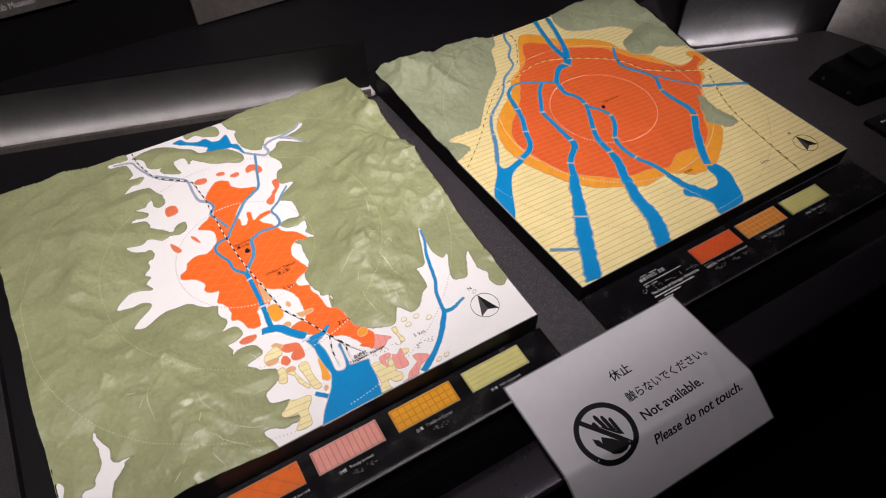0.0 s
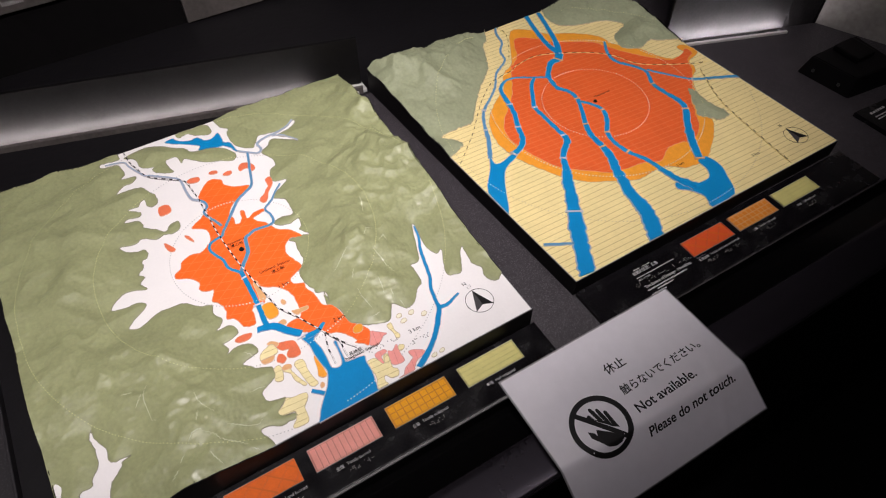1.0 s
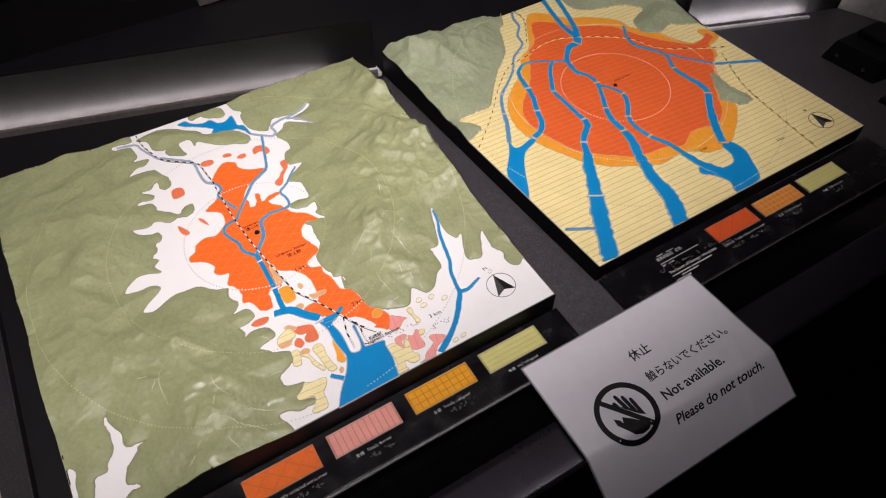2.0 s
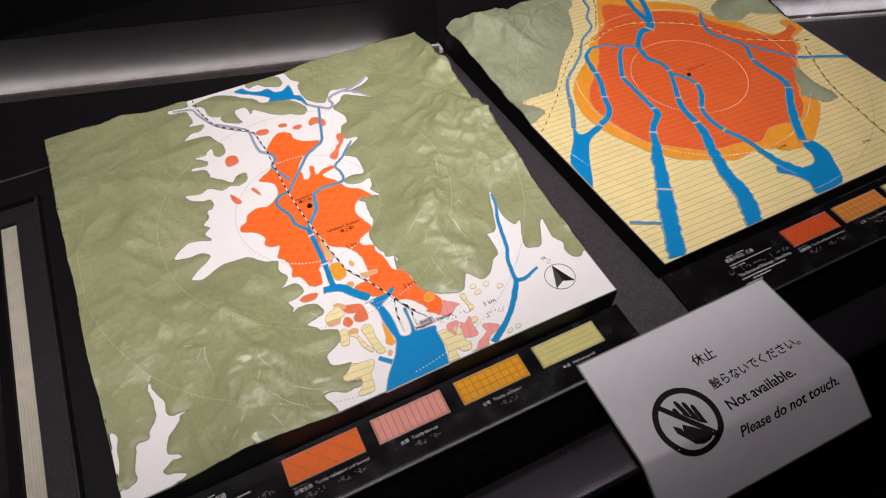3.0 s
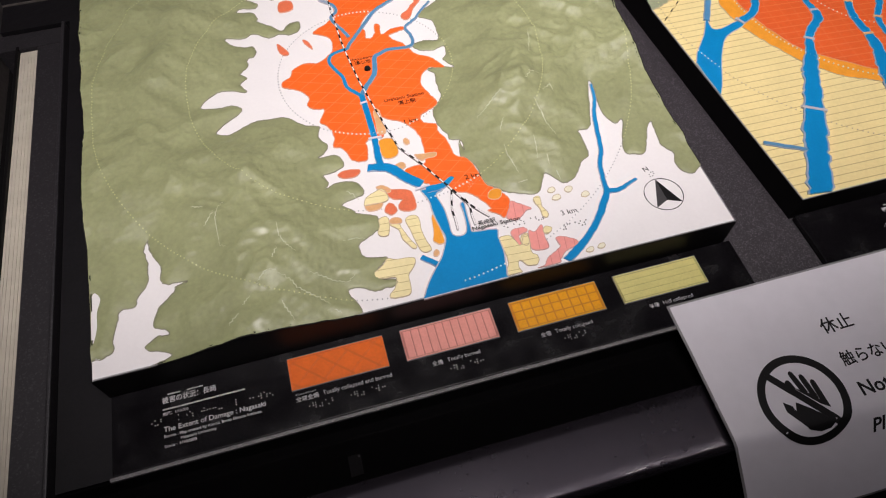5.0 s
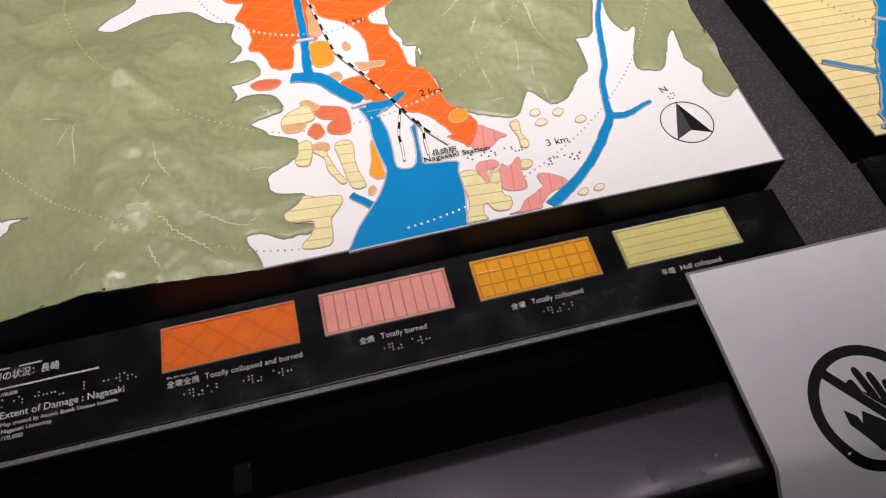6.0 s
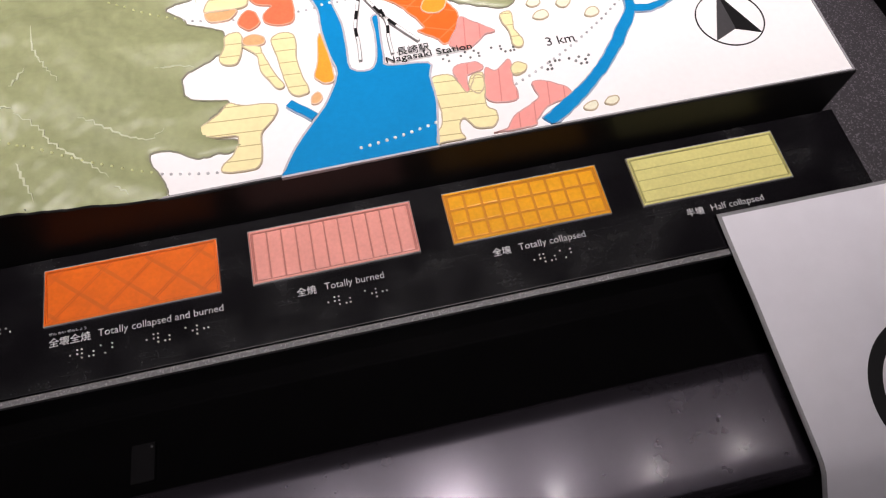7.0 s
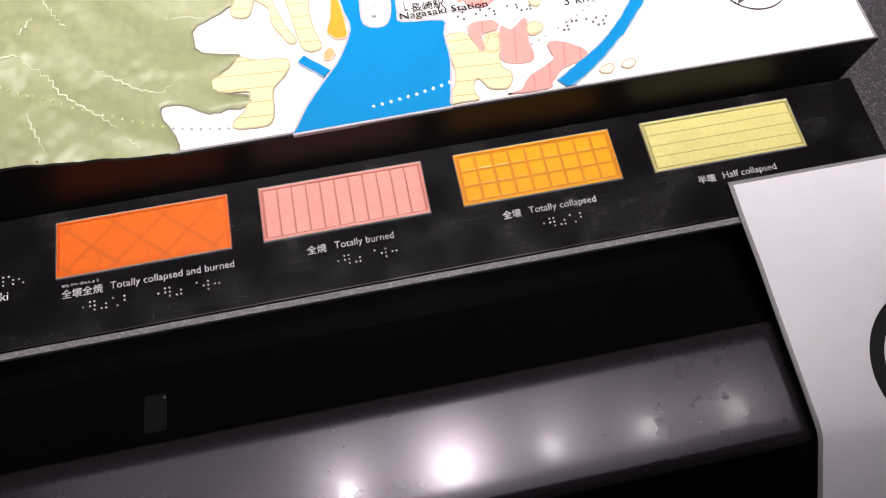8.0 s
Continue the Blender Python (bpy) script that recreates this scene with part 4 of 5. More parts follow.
CORNER_X, CORNER_Y, RETURN_X, RETURN_Y = 0.957, 0.303, 1.09, 0.010
line_y = lambda x: 0.738 - 0.287 * (x + 0.4)
washed_panel("panel_west", (-1.5, line_y(-1.5)), (0.043, line_y(0.043)), 0.062, "dark satin panel lit from a strip at its foot", M_COVE, 0.10, DECK_Z - 0.003, 0.012, M_PANEL)
# the east lip is added; its pale metal stands for the lit foot
washed_panel("panel_east", (0.640, 0.4138), (0.8885, 0.3248), 0.34, "dark satin panel beside the delta map, lit at its foot", M_COVE_E, 0.004, DECK_E, 0.0045, M_LIT_FOOT, M_STRIP_E)
bm = prism_bm([(0.8890, 0.3245), (CORNER_X, CORNER_Y), (CORNER_X + 0.002, CORNER_Y + 0.006), (0.8910, 0.3305)], DECK_E, 0.34)
tagged(link_mesh("panel_end", bm, M_COVE_E), "dark satin end panel at the corner", "panel", kind="structure")
part_line = prism_bm([(CORNER_X + 0.0005, CORNER_Y - 0.001), (CORNER_X + 0.006, CORNER_Y - 0.003), (CORNER_X + 0.008, CORNER_Y + 0.004), (CORNER_X + 0.0025, CORNER_Y + 0.006)], DECK_E, 0.34)
tagged(link_mesh("corner_post", part_line, M_WALL), "black upright post at the corner", "post", kind="structure")
bm = prism_bm([(CORNER_X + 0.0065, CORNER_Y - 0.003), (RETURN_X, RETURN_Y), (RETURN_X + 0.004, RETURN_Y + 0.006), (CORNER_X + 0.0085, CORNER_Y + 0.004)], DECK_E, 0.34)
tagged(link_mesh("panel_return", bm, M_RETURN), "grey return panel beyond the corner", "panel", kind="structure")

# grey text panels and a thin rail on the back wall
panels = thing("text_panel", (*wall_point(-0.35), 0.1), "grey wall panel with white lettering", "sign", "text panels")


# pale metal block between the two maps, standing in for the lit strip there
bm = box_bm(-0.0020, 0.0460, 0.592, 0.636, DECK_Z - 0.006, DECK_Z + 0.002, 0.001)
tagged(link_mesh("lit_strip_block", bm, M_LIT_FOOT), "pale metal block standing in for the lit strip between the maps", "trim", kind="structure")

# ---------------------------------------------------------------- the western relief map
N_CORNERS = [(-0.605, 0.0), (0.0, 0.0), (-0.003, 0.606), (-0.619, 0.606)]
FLAT_MAIN = rounded(WEST_SHORE_N + WEST_SHORE_M + WEST_SHORE_S, 6, False, fray=0.0011) + [(-0.385, -0.004), (0.02, -0.004), (0.02, 0.06)] + rounded((EAST_SHORE_N + EAST_SHORE_S)[::-1], 6, False, fray=0.0011) + [(-0.243, 0.62), (-0.407, 0.62)]
FLATS = [FLAT_MAIN, rounded(INLET, 6, fray=0.0011), rounded(WEST_NOTCH, 3)]
N_HILLS = [rounded(LAKE_HILL, 6, fray=0.0011), rounded(NORTH_KNOLLS, 6, fray=0.0011)]
N_PEAKS = [(-0.11, 0.24, 0.075, 0.018), (-0.01, 0.47, 0.085, 0.016), (-0.005, 0.33, 0.07, 0.020), (-0.50, 0.17, 0.07, 0.014), (-0.50, 0.40, 0.07, 0.006),
           (-0.475, 0.02, 0.035, 0.004), (-0.17, 0.20, 0.04, 0.008), (-0.04, 0.10, 0.04, 0.004), (-0.44, 0.09, 0.05, 0.006), (-0.62, 0.60, 0.13, -0.009),
           (-0.505, 0.61, 0.025, 0.009), (-0.45, 0.62, 0.07, -0.012), (-0.12, 0.62, 0.10, -0.009), (0.0, 0.62, 0.05, -0.010), (-0.615, 0.30, 0.06, -0.009), (-0.61, 0.12, 0.06, -0.009)]
west = Relief(N_CORNERS, 0.0, 0.0019, FLATS, N_HILLS, N_PEAKS, 2.0, 0.014)
map_w = thing("relief_map", (-0.3, 0.3, DECK_Z), "tactile harbour relief map, green hills round an orange burned zone", "relief map", "relief maps")
west.block("base_block", DECK_Z, M_SIDE, map_w, "black board base with hill-shaped edges")


def keep_on(bm, corners, inset=0.0008):
    """Pulls what hangs over the edge of a four-cornered plate back onto it."""
    fl, fr, br, bl = (Vector(c) for c in corners)
    for v in bm.verts:
        for a, b in ((fl, fr), (fr, br), (br, bl), (bl, fl)):
            e = (b - a).normalized()
            side = e.x * (v.co.y - a.y) - e.y * (v.co.x - a.x)
            if side < inset:
                v.co.x -= e.y * (inset - side)
                v.co.y += e.x * (inset - side)
    return bm


def shoreline(lines, parent, z, lift, mat, wide=0.0008):
    """The fine dark line round the foot of the hills, contour and painted shade."""
    for line in lines:
        part("shore_shade", ribbon_bm(line, [wide], z - 0.001, z + 0.0007, lift=lambda x, y: min(lift(x, y), 0.001)), mat, parent)


shoreline([rounded(WEST_SHORE_N + WEST_SHORE_M + WEST_SHORE_S, 6, False, fray=0.0011), rounded(EAST_SHORE_N + EAST_SHORE_S, 6, False, fray=0.0011), rounded(INLET[:19], 6, False, fray=0.0011), rounded(INLET[21:] + INLET[:1], 6, False, fray=0.0011),
           rounded(LAKE_HILL + LAKE_HILL[:1], 6, False, fray=0.0011), rounded(NORTH_KNOLLS[1:], 6, False, fray=0.0011)], map_w, 0.0, west.at, M_SHORE_SHADE)
part("plate_edge", ribbon_bm([(-0.604, 0.0003), (-0.0005, 0.0003), (-0.0035, 0.60)], [0.0012], -0.002, 0.0007), M_FILM, map_w, "clear acrylic edge")
part("map_plate", prism_bm([(x * 0.9995, y) for x, y in N_CORNERS], -0.004, 0.0), M_WHITE, map_w, "white printed flat land")
west.mesh("hill_relief", M_GREEN, map_w, "moulded glossy green hills")


def print_seams(relief, crests, parent):
    """Fine stair-stepped ribs that the milling left along some crests, paler for painted highlights."""
    rnd, bm = random.Random(17), bmesh.new()
    for crest in crests:
        line = []
        for (ax, ay), (bx, by) in zip(crest, crest[1:]):
            n = max(2, round(math.hypot(bx - ax, by - ay) / 4.5))
            for k in range(n):
                x, y = ax + (bx - ax) * k / n, ay + (by - ay) * k / n
                line += [(x, y), (x + (bx - ax) / n * rnd.uniform(0.6, 1.0), y + (by - ay) / n * rnd.uniform(0.0, 0.3))]
        line = [(x * 0.001, max(y * 0.001, 0.003)) for x, y in line + crest[-1:]]
        if len(line) > 3:
            ribbon_bm(line, [0.0002, rnd.uniform(0.0008, 0.0014), rnd.uniform(0.0006, 0.0012), 0.0002], -0.001, 0.0003, bm, lift=relief.at)
    tagged(part("print_seam", bm, M_SEAM_GLINT, parent), "fine stepped ribs, pale to carry painted highlights", kind="stuff")


WEST_CRESTS = [[(-457, 48), (-453, 53), (-449, 57), (-443, 58), (-438, 56)], [(-438, 54), (-427, 44), (-423, 36), (-408, 24), (-397, 14)], [(-410, 50), (-391, 39), (-380, 35), (-370, 40)],
               [(-430, 108), (-430, 93), (-425, 82), (-418, 71)], [(-440, 70), (-434, 83)], [(-477, 148), (-482, 141), (-486, 127), (-486, 115), (-485, 99), (-479, 95)],
               [(-498, 126), (-487, 138)], [(-472, 31), (-465, 40)], [(-438, 27), (-436, 19), (-430, 5)], [(-395, 9), (-389, 4)], [(-475, 23), (-485, 14)], [(-359, 137), (-349, 125)]]
EAST_CRESTS = [[(-173, 207), (-182, 203), (-205, 189)], [(-112, 296), (-115, 281), (-122, 262)], [(-144, 216), (-137, 224), (-126, 222)], [(-128, 202), (-117, 210), (-117, 198)],
               [(-142, 192), (-137, 177), (-136, 163), (-131, 149)], [(-157, 148), (-158, 134), (-161, 123)], [(-180, 177), (-188, 164)], [(-189, 148), (-190, 132), (-186, 109)],
               [(-150, 125), (-151, 113)], [(-147, 105), (-146, 94)], [(-190, 100), (-179, 101)], [(-373, 79), (-363, 80), (-353, 78)], [(-508, 150), (-496, 147)]]
print_seams(west, WEST_CRESTS + EAST_CRESTS, map_w)


def zone(name, outline, mat, parent, top, rim=None, rim_width=0.0007, label="", z=0.0):
    ob = part(name, prism_bm(outline, z - 0.001, z + top), mat, parent, label)
    if rim:
        part("outline", ribbon_bm(outline, [rim_width], z - 0.001, z + top + 0.00015, closed=True), rim, ob)
    return ob


zone("burned_zone", rounded(BURNED_W + BURNED_E, 5, fray=0.0008), M_ORANGE, map_w, 0.0008, M_RIM_RED, 0.0008, "orange burned zone with pale lattice lines")
for spots, mat, rim, name in ((RED_SPOTS, M_RED_SPOT, M_RIM_RED, "burned_patch"), (OCHRE_SPOTS, M_OCHRE_SPOT, M_RIM_TAN, "collapsed_patch"), (TAN_SPOTS, M_TAN, M_RIM_TAN, "tan_patch"),
                              (PINK_SPOTS, M_PINK, M_RIM_PINK, "pink_patch"), (YELLOW_SPOTS, M_YELLOW, M_RIM, "yellow_patch"), (OVALS, M_PALE, M_RIM, "pale_patch")):
    for order, key in enumerate(sorted(spots)):
        lift = {"burned_patch": 0.0009, "collapsed_patch": 0.0013, "tan_patch": 0.0011, "pink_patch": 0.00095, "yellow_patch": 0.00105, "pale_patch": 0.0008}[name]
        zone(name, rounded(spots[key], 5, fray=0.0004), mat, map_w, lift + order * 0.00002, rim, 0.0007)
zone("lake", rounded(LAKE, 5, fray=0.0009), M_BLUE, map_w, 0.0006, M_BANK, 0.0012)
zone("bay", rounded(BAY[:9], 3, False) + rounded(BAY[9:], 3, False), M_BLUE, map_w, 0.0012, M_BANK, 0.0012, "blue harbour water")
WIDTHS = {"stream_west": [0.0016, 0.0026, 0.0034], "stream_lake": [0.0026, 0.0034, 0.0016], "stream_fork": [0.002, 0.001], "river_north": [0.0030, 0.0030, 0.0030],
          "river_head": [0.0030, 0.0026, 0.0030], "river_mid": [0.0028, 0.0028, 0.0036], "river_loop": [0.0042, 0.0046, 0.0036, 0.0024, 0.0016], "river_main": [0.0055, 0.0055, 0.0065], "river_low": [0.008, 0.010, 0.010],
          "canal": [0.009, 0.006, 0.003], "side_canal": [0.0042, 0.0048], "river_east": [0.0018, 0.0035, 0.0038, 0.004, 0.0065, 0.0055, 0.0075], "river_branch": [0.005, 0.0035, 0.002]}
for order, key in enumerate(sorted(STREAMS)):
    line = rounded(STREAMS[key], 7, False, fray=0.0006)
    grey = key in ("stream_west", "stream_lake", "stream_fork")
    lift = west.at
    river = part("river", keep_on(ribbon_bm(line, WIDTHS[key], -0.001, 0.0015 + order * 0.00006, lift=lift, uneven=0.22), N_CORNERS), M_STREAM if grey else M_RIVER if key in ("river_north", "river_head", "river_loop") else M_BLUE, map_w)
    part("bank", keep_on(ribbon_bm(line, [w + 0.0014 for w in WIDTHS[key]], -0.001, 0.00125 + order * 0.00001, lift=lift), N_CORNERS), M_BANK if grey else M_STREAM, river)
# bridges
for bx, by, turn, wide in ((-0.3155, 0.1995, -3, 0.014), (-0.284, 0.122, 8, 0.016), (-0.3165, 0.253, 10, 0.008)):
    a = radians(turn)
    part("bridge", ribbon_bm([(bx - wide / 2 * math.cos(a), by - wide / 2 * math.sin(a)), (bx + wide / 2 * math.cos(a), by + wide / 2 * math.sin(a))], [0.0024], 0, 0.0026), M_BRIDGE, map_w)


def railway(lines, parent, z, light, pitch=0.0125, wide=0.0014, lift=None, edge=M_BED):
    for key in sorted(lines):
        line = rounded(lines[key], 40, False)
        bed = part("railway", ribbon_bm(line, [wide + 0.0005], z - 0.002, z + 0.0019, lift=lift), edge, parent)
        part("white_band", ribbon_bm(line, [wide - 0.0001], z - 0.002, z + 0.0021, lift=lift), light, bed)
        bm, run, piece = bmesh.new(), 0.0, [line[0]]
        for a, b in zip(line, line[1:]):
            run += math.hypot(b[0] - a[0], b[1] - a[1])
            piece.append(b)
            if run > pitch:
                if len(piece) > 1:
                    ribbon_bm(piece[: max(2, len(piece) // 2)], [wide + 0.0003], z, z + 0.0024, bm, lift=lift)
                run, piece = 0.0, [b]
        part("sleeper_dashes", bm, M_INK, bed)


railway(RAILS, map_w, 0.0, M_WHITE, lift=west.at)

HYPO_W = (-0.303, 0.306)
BURNED_LINE, BAY_LINE = rounded(BURNED_W + BURNED_E, 3), rounded(BAY, 3)


def rings(cx, cy, radii, relief, whites, parent, step=0.0046, z=0.0, plain_flat=M_DOT_SHADED):
    fl, fr, br, bl = relief.c
    groups = {"white": [], "grey": [], "green": []}
    for r in radii:
        n = round(math.tau * r / step)
        for k in range(n):
            x, y = cx + r * math.cos(math.tau * k / n), cy + r * math.sin(math.tau * k / n)
            v = (y - fl.y) / (bl.y - fl.y)
            if not (0.012 < v < 0.99 and fl.x + (bl.x - fl.x) * v + 0.004 < x < fr.x + (br.x - fr.x) * v - 0.004):
                continue
            hh = relief.at(x, y)
            if hh > 0.0006:
                groups["green"].append((x, y, z + hh))
            elif any(inside(np.array([[x, y]]), w)[0] for w in whites):
                groups["white"].append((x, y, z + 0.0012))
            else:
                groups["grey"].append((x, y, z + 0.0002))
    for g, mat in (("white", M_DOT), ("grey", plain_flat), ("green", M_DOT_GREEN)):
        if groups[g]:
            tagged(part("distance_dots", dots_bm(groups[g], 0.00115 if g == "white" else 0.0009), mat, parent), kind="stuff")


rings(*HYPO_W, (0.1, 0.2, 0.3), west, (BURNED_LINE, BAY_LINE), map_w)


def stud(x, y, z, r, parent):
    part("centre_stud", dots_bm([(x, y, z)], r), M_INK, parent, "black stud at the centre of the rings")


stud(-0.301, 0.305, 0.0012, 0.0042, map_w)


def compass(cx, cy, r, turn, z, parent):
    a = radians(turn)
    circle = [(cx + r * math.cos(t), cy + r * math.sin(t)) for t in (math.tau * k / 48 for k in range(48))]
    part("compass_ring", ribbon_bm(circle, [0.0007], z - 0.001, z + 0.0004, closed=True), M_INK, parent)
    spin = lambda p: (cx + r * (p[0] * math.cos(a) - p[1] * math.sin(a)), cy + r * (p[0] * math.sin(a) + p[1] * math.cos(a)))
    part("compass_arrow", prism_bm([spin(p) for p in ((0, 0.98), (-0.70, -0.70), (0.0, -0.40))], z - 0.001, z + 0.0005), M_CHARCOAL, parent)
    part("compass_arrow", prism_bm([spin(p) for p in ((0, 0.98), (0.70, -0.70), (0.0, -0.40))], z - 0.001, z + 0.0005), M_INK, parent)


compass(-0.053, 0.049, 0.0195, 1, 0.0, map_w)
letters("lettering", "N", (-0.0590, 0.0800, 0), 0.008, M_INK, map_w, turn=10)
letters("lettering", "1 km", (-0.2800, 0.2110, 0.0009), 0.0085, M_INK, map_w)
letters("lettering", "2 km", (-0.2390, 0.1200, 0.0009), 0.0085, M_INK, map_w)
letters("lettering", "3 km", (-0.1605, 0.0520, 0), 0.0085, M_INK, map_w)
letters("lettering", "長崎駅", (-0.2435, 0.0622, 0.0015), 0.0062, M_INK, map_w)
letters("lettering", "Nagasaki Station", (-0.2503, 0.0580, 0.0015), 0.0059, M_INK, map_w, width=0.0480, bold=0.00002)
letters("lettering", "Urakami Station", (-0.2940, 0.2480, 0.0009), 0.0068, M_INK, map_w, width=0.045)
letters("lettering", "浦上駅", (-0.2800, 0.2400, 0.0009), 0.0068, M_INK, map_w)
letters("lettering", "Hypocenter", (-0.3180, 0.3220, 0.0009), 0.0055, M_INK, map_w, width=0.034)
letters("lettering", "爆心地", (-0.3130, 0.3150, 0.0009), 0.0062, M_INK, map_w)
braille("raised_dots", -0.2215, 0.0575, 0.0, "⠐⠅⠐⠡⠱⠀⠁⠣⠴", map_w, 0.0050, 0.0021, M_DOT_DARK, 0.0009)
braille("raised_dots", -0.1650, 0.0410, 0.0, "⠼⠉⠈⠪⠎", map_w, 0.0056, 0.0024, M_DOT_DARK, 0.0010)
braille("raised_dots", -0.2390, 0.1155, 0.0008, "⠼⠃⠈⠪", map_w, 0.0056, 0.0024, M_RIM_RED, 0.0007)
braille("raised_dots", -0.0585, 0.0780, 0.0, "⠰⠝", map_w, 0.005, 0.0024, M_DOT_DARK, 0.0008)

# ---------------------------------------------------------------- the eastern relief map
EZ = -0.010
E_CORNERS = [(0.086, 0.010), (0.649, 0.014), (0.620, 0.604), (0.050, 0.590)]
HILL_NW = rounded(E_NW_HILL, 6, False, fray=0.0022) + [(0.02, 0.31), (0.02, 0.63), (0.325, 0.63)]
HILL_N = rounded(E_N_HILL, 6, False, fray=0.0022) + [(0.68, 0.37), (0.68, 0.64), (0.455, 0.64)]
HILL_E = rounded(E_E_HILL, 8, fray=0.0036)
E_PEAKS = [(0.08, 0.57, 0.08, 0.024), (0.18, 0.60, 0.08, 0.044), (0.62, 0.50, 0.07, 0.014), (0.56, 0.60, 0.05, 0.008)]
east = Relief(E_CORNERS, EZ, 0.0024, [], [HILL_NW, HILL_N, HILL_E], E_PEAKS, 7.0, 0.014)
map_e = thing("relief_map", (0.36, 0.3, DECK_E), "tactile river delta map, round red-orange zone on pale yellow", "relief map", "relief maps")
east.block("base_block", DECK_E, M_SIDE, map_e, "black board base with hill-shaped edges")
part("map_plate", prism_bm(E_CORNERS, EZ - 0.004, EZ), M_YELLOW_E, map_e, "pale yellow plate with fine ruled lines")
east.mesh("hill_relief", M_GREEN_E, map_e, "moulded pale green hills")
E_BAY_W_LINE = [(max(x, 0.0865 - 0.062 * (y - 0.010)), max(y, 0.0118)) for x, y in rounded(E_BAY_W, 3)]
E_BAY_E_LINE = [(x, max(y, 0.0125)) for x, y in rounded(E_BAY_E, 3)]
zone("collapsed_zone", rounded(E_OUTER, 6, fray=0.0022), M_OCHRE_SPOT, map_e, 0.0006, M_RIM, 0.0007, "ochre ring of collapsed buildings", EZ)
zone("burned_zone", rounded(E_INNER, 6, fray=0.0022), M_RED, map_e, 0.0011, M_RIM_RED, 0.0007, "red-orange burned zone with pale street lines", EZ)
zone("bay", E_BAY_W_LINE, M_BLUE, map_e, 0.0013, M_BANK, 0.001, "blue estuary water", EZ)
zone("bay", E_BAY_E_LINE, M_BLUE, map_e, 0.0013, M_BANK, 0.001, "blue estuary water", EZ)
E_WIDTHS = {"a": [0.009, 0.009, 0.012], "b": [0.008, 0.009, 0.016, 0.010, 0.009], "c": [0.008, 0.007, 0.007, 0.009, 0.014, 0.017, 0.024, 0.026], "d": [0.004, 0.007, 0.007, 0.008, 0.017],
            "e": [0.005, 0.007, 0.007, 0.011, 0.009, 0.018, 0.024, 0.026], "f": [0.0035, 0.0035, 0.008, 0.008, 0.010], "g": [0.0035, 0.003, 0.003, 0.004, 0.007],
            "h": [0.004, 0.006, 0.005, 0.007, 0.010, 0.013, 0.013], "i": [0.0035, 0.004, 0.0055], "j": [0.0035, 0.0035]}


for order, key in enumerate(sorted(E_STREAMS)):
    line = rounded(E_STREAMS[key], 8, False, fray=0.0010)
    river = part("river", keep_on(ribbon_bm(line, [w * 0.88 for w in E_WIDTHS[key]], EZ - 0.001, EZ + 0.0017 + order * 0.00006, uneven=0.30), E_CORNERS), M_RIVER if key in "gj" else M_BLUE, map_e)
    part("bank", keep_on(ribbon_bm(line, [w + 0.0014 for w in E_WIDTHS[key]], EZ - 0.001, EZ + 0.00145 + order * 0.00001, uneven=0.3), E_CORNERS), M_STREAM, river)
shoreline([rounded(E_NW_HILL, 6, False, fray=0.0022), rounded(E_N_HILL, 6, False, fray=0.0022), HILL_E + HILL_E[:1]], map_e, EZ, east.at, M_RIM)
part("plate_edge", ribbon_bm([E_CORNERS[3], E_CORNERS[0], E_CORNERS[1], E_CORNERS[2]], [0.0012], EZ - 0.002, EZ + 0.0005), M_FILM, map_e, "clear acrylic edge")
for key, i in (("c", 3), ("c", 5), ("c", 7), ("d", 2), ("d", 4), ("d", 6), ("e", 3), ("e", 6), ("e", 9), ("e", 13), ("f", 6), ("f", 8), ("f", 11), ("g", 9), ("g", 11), ("h", 5), ("h", 8), ("h", 11), ("b", 4), ("i", 2)):
    (ax, ay), (bx, by) = E_STREAMS[key][i - 1][:2], E_STREAMS[key][min(i + 1, len(E_STREAMS[key]) - 1)][:2]
    d = Vector((bx - ax, by - ay)).normalized()
    cx, cy = (v * 0.001 for v in E_STREAMS[key][i])
    w = E_WIDTHS[key][min(len(E_WIDTHS[key]) - 1, i * len(E_WIDTHS[key]) // len(E_STREAMS[key]))] / 2 + 0.002
    part("bridge", ribbon_bm([(cx - d.y * w, cy + d.x * w), (cx + d.y * w, cy - d.x * w)], [0.0036], EZ, EZ + 0.0025), M_TAN if key in "cdhb" else M_BANK, map_e)
railway(E_RAILS, map_e, EZ, M_YELLOW_E, 0.0165, 0.0009, edge=M_YELLOW_E)
HYPO_E = (0.365, 0.309)
rings(*HYPO_E, (0.0955, 0.191, 0.287), east, (rounded(E_OUTER, 3), rounded(E_BAY_W, 3), rounded(E_BAY_E, 3)), map_e, 0.0055, EZ, M_RIM)
stud(0.365, 0.309, EZ + 0.0014, 0.004, map_e)
compass(0.600, 0.060, 0.020, 5, EZ, map_e)
letters("lettering", "N", (0.594, 0.088, EZ), 0.008, M_INK, map_e, turn=8)
letters("lettering", "Hypocenter", (0.372, 0.318, EZ + 0.0011), 0.006, M_INK, map_e, width=0.036)
letters("lettering", "3 km", (0.497, 0.060, EZ), 0.008, M_INK, map_e)
letters("lettering", "2 km", (0.372, 0.107, EZ + 0.0011), 0.008, M_INK, map_e)
braille("raised_dots", 0.500, 0.050, EZ, "⠼⠉⠈⠪⠎", map_e, 0.006, 0.0024, M_RIM)

# ---------------------------------------------------------------- the legend plates
PLATE_Z = -0.0355


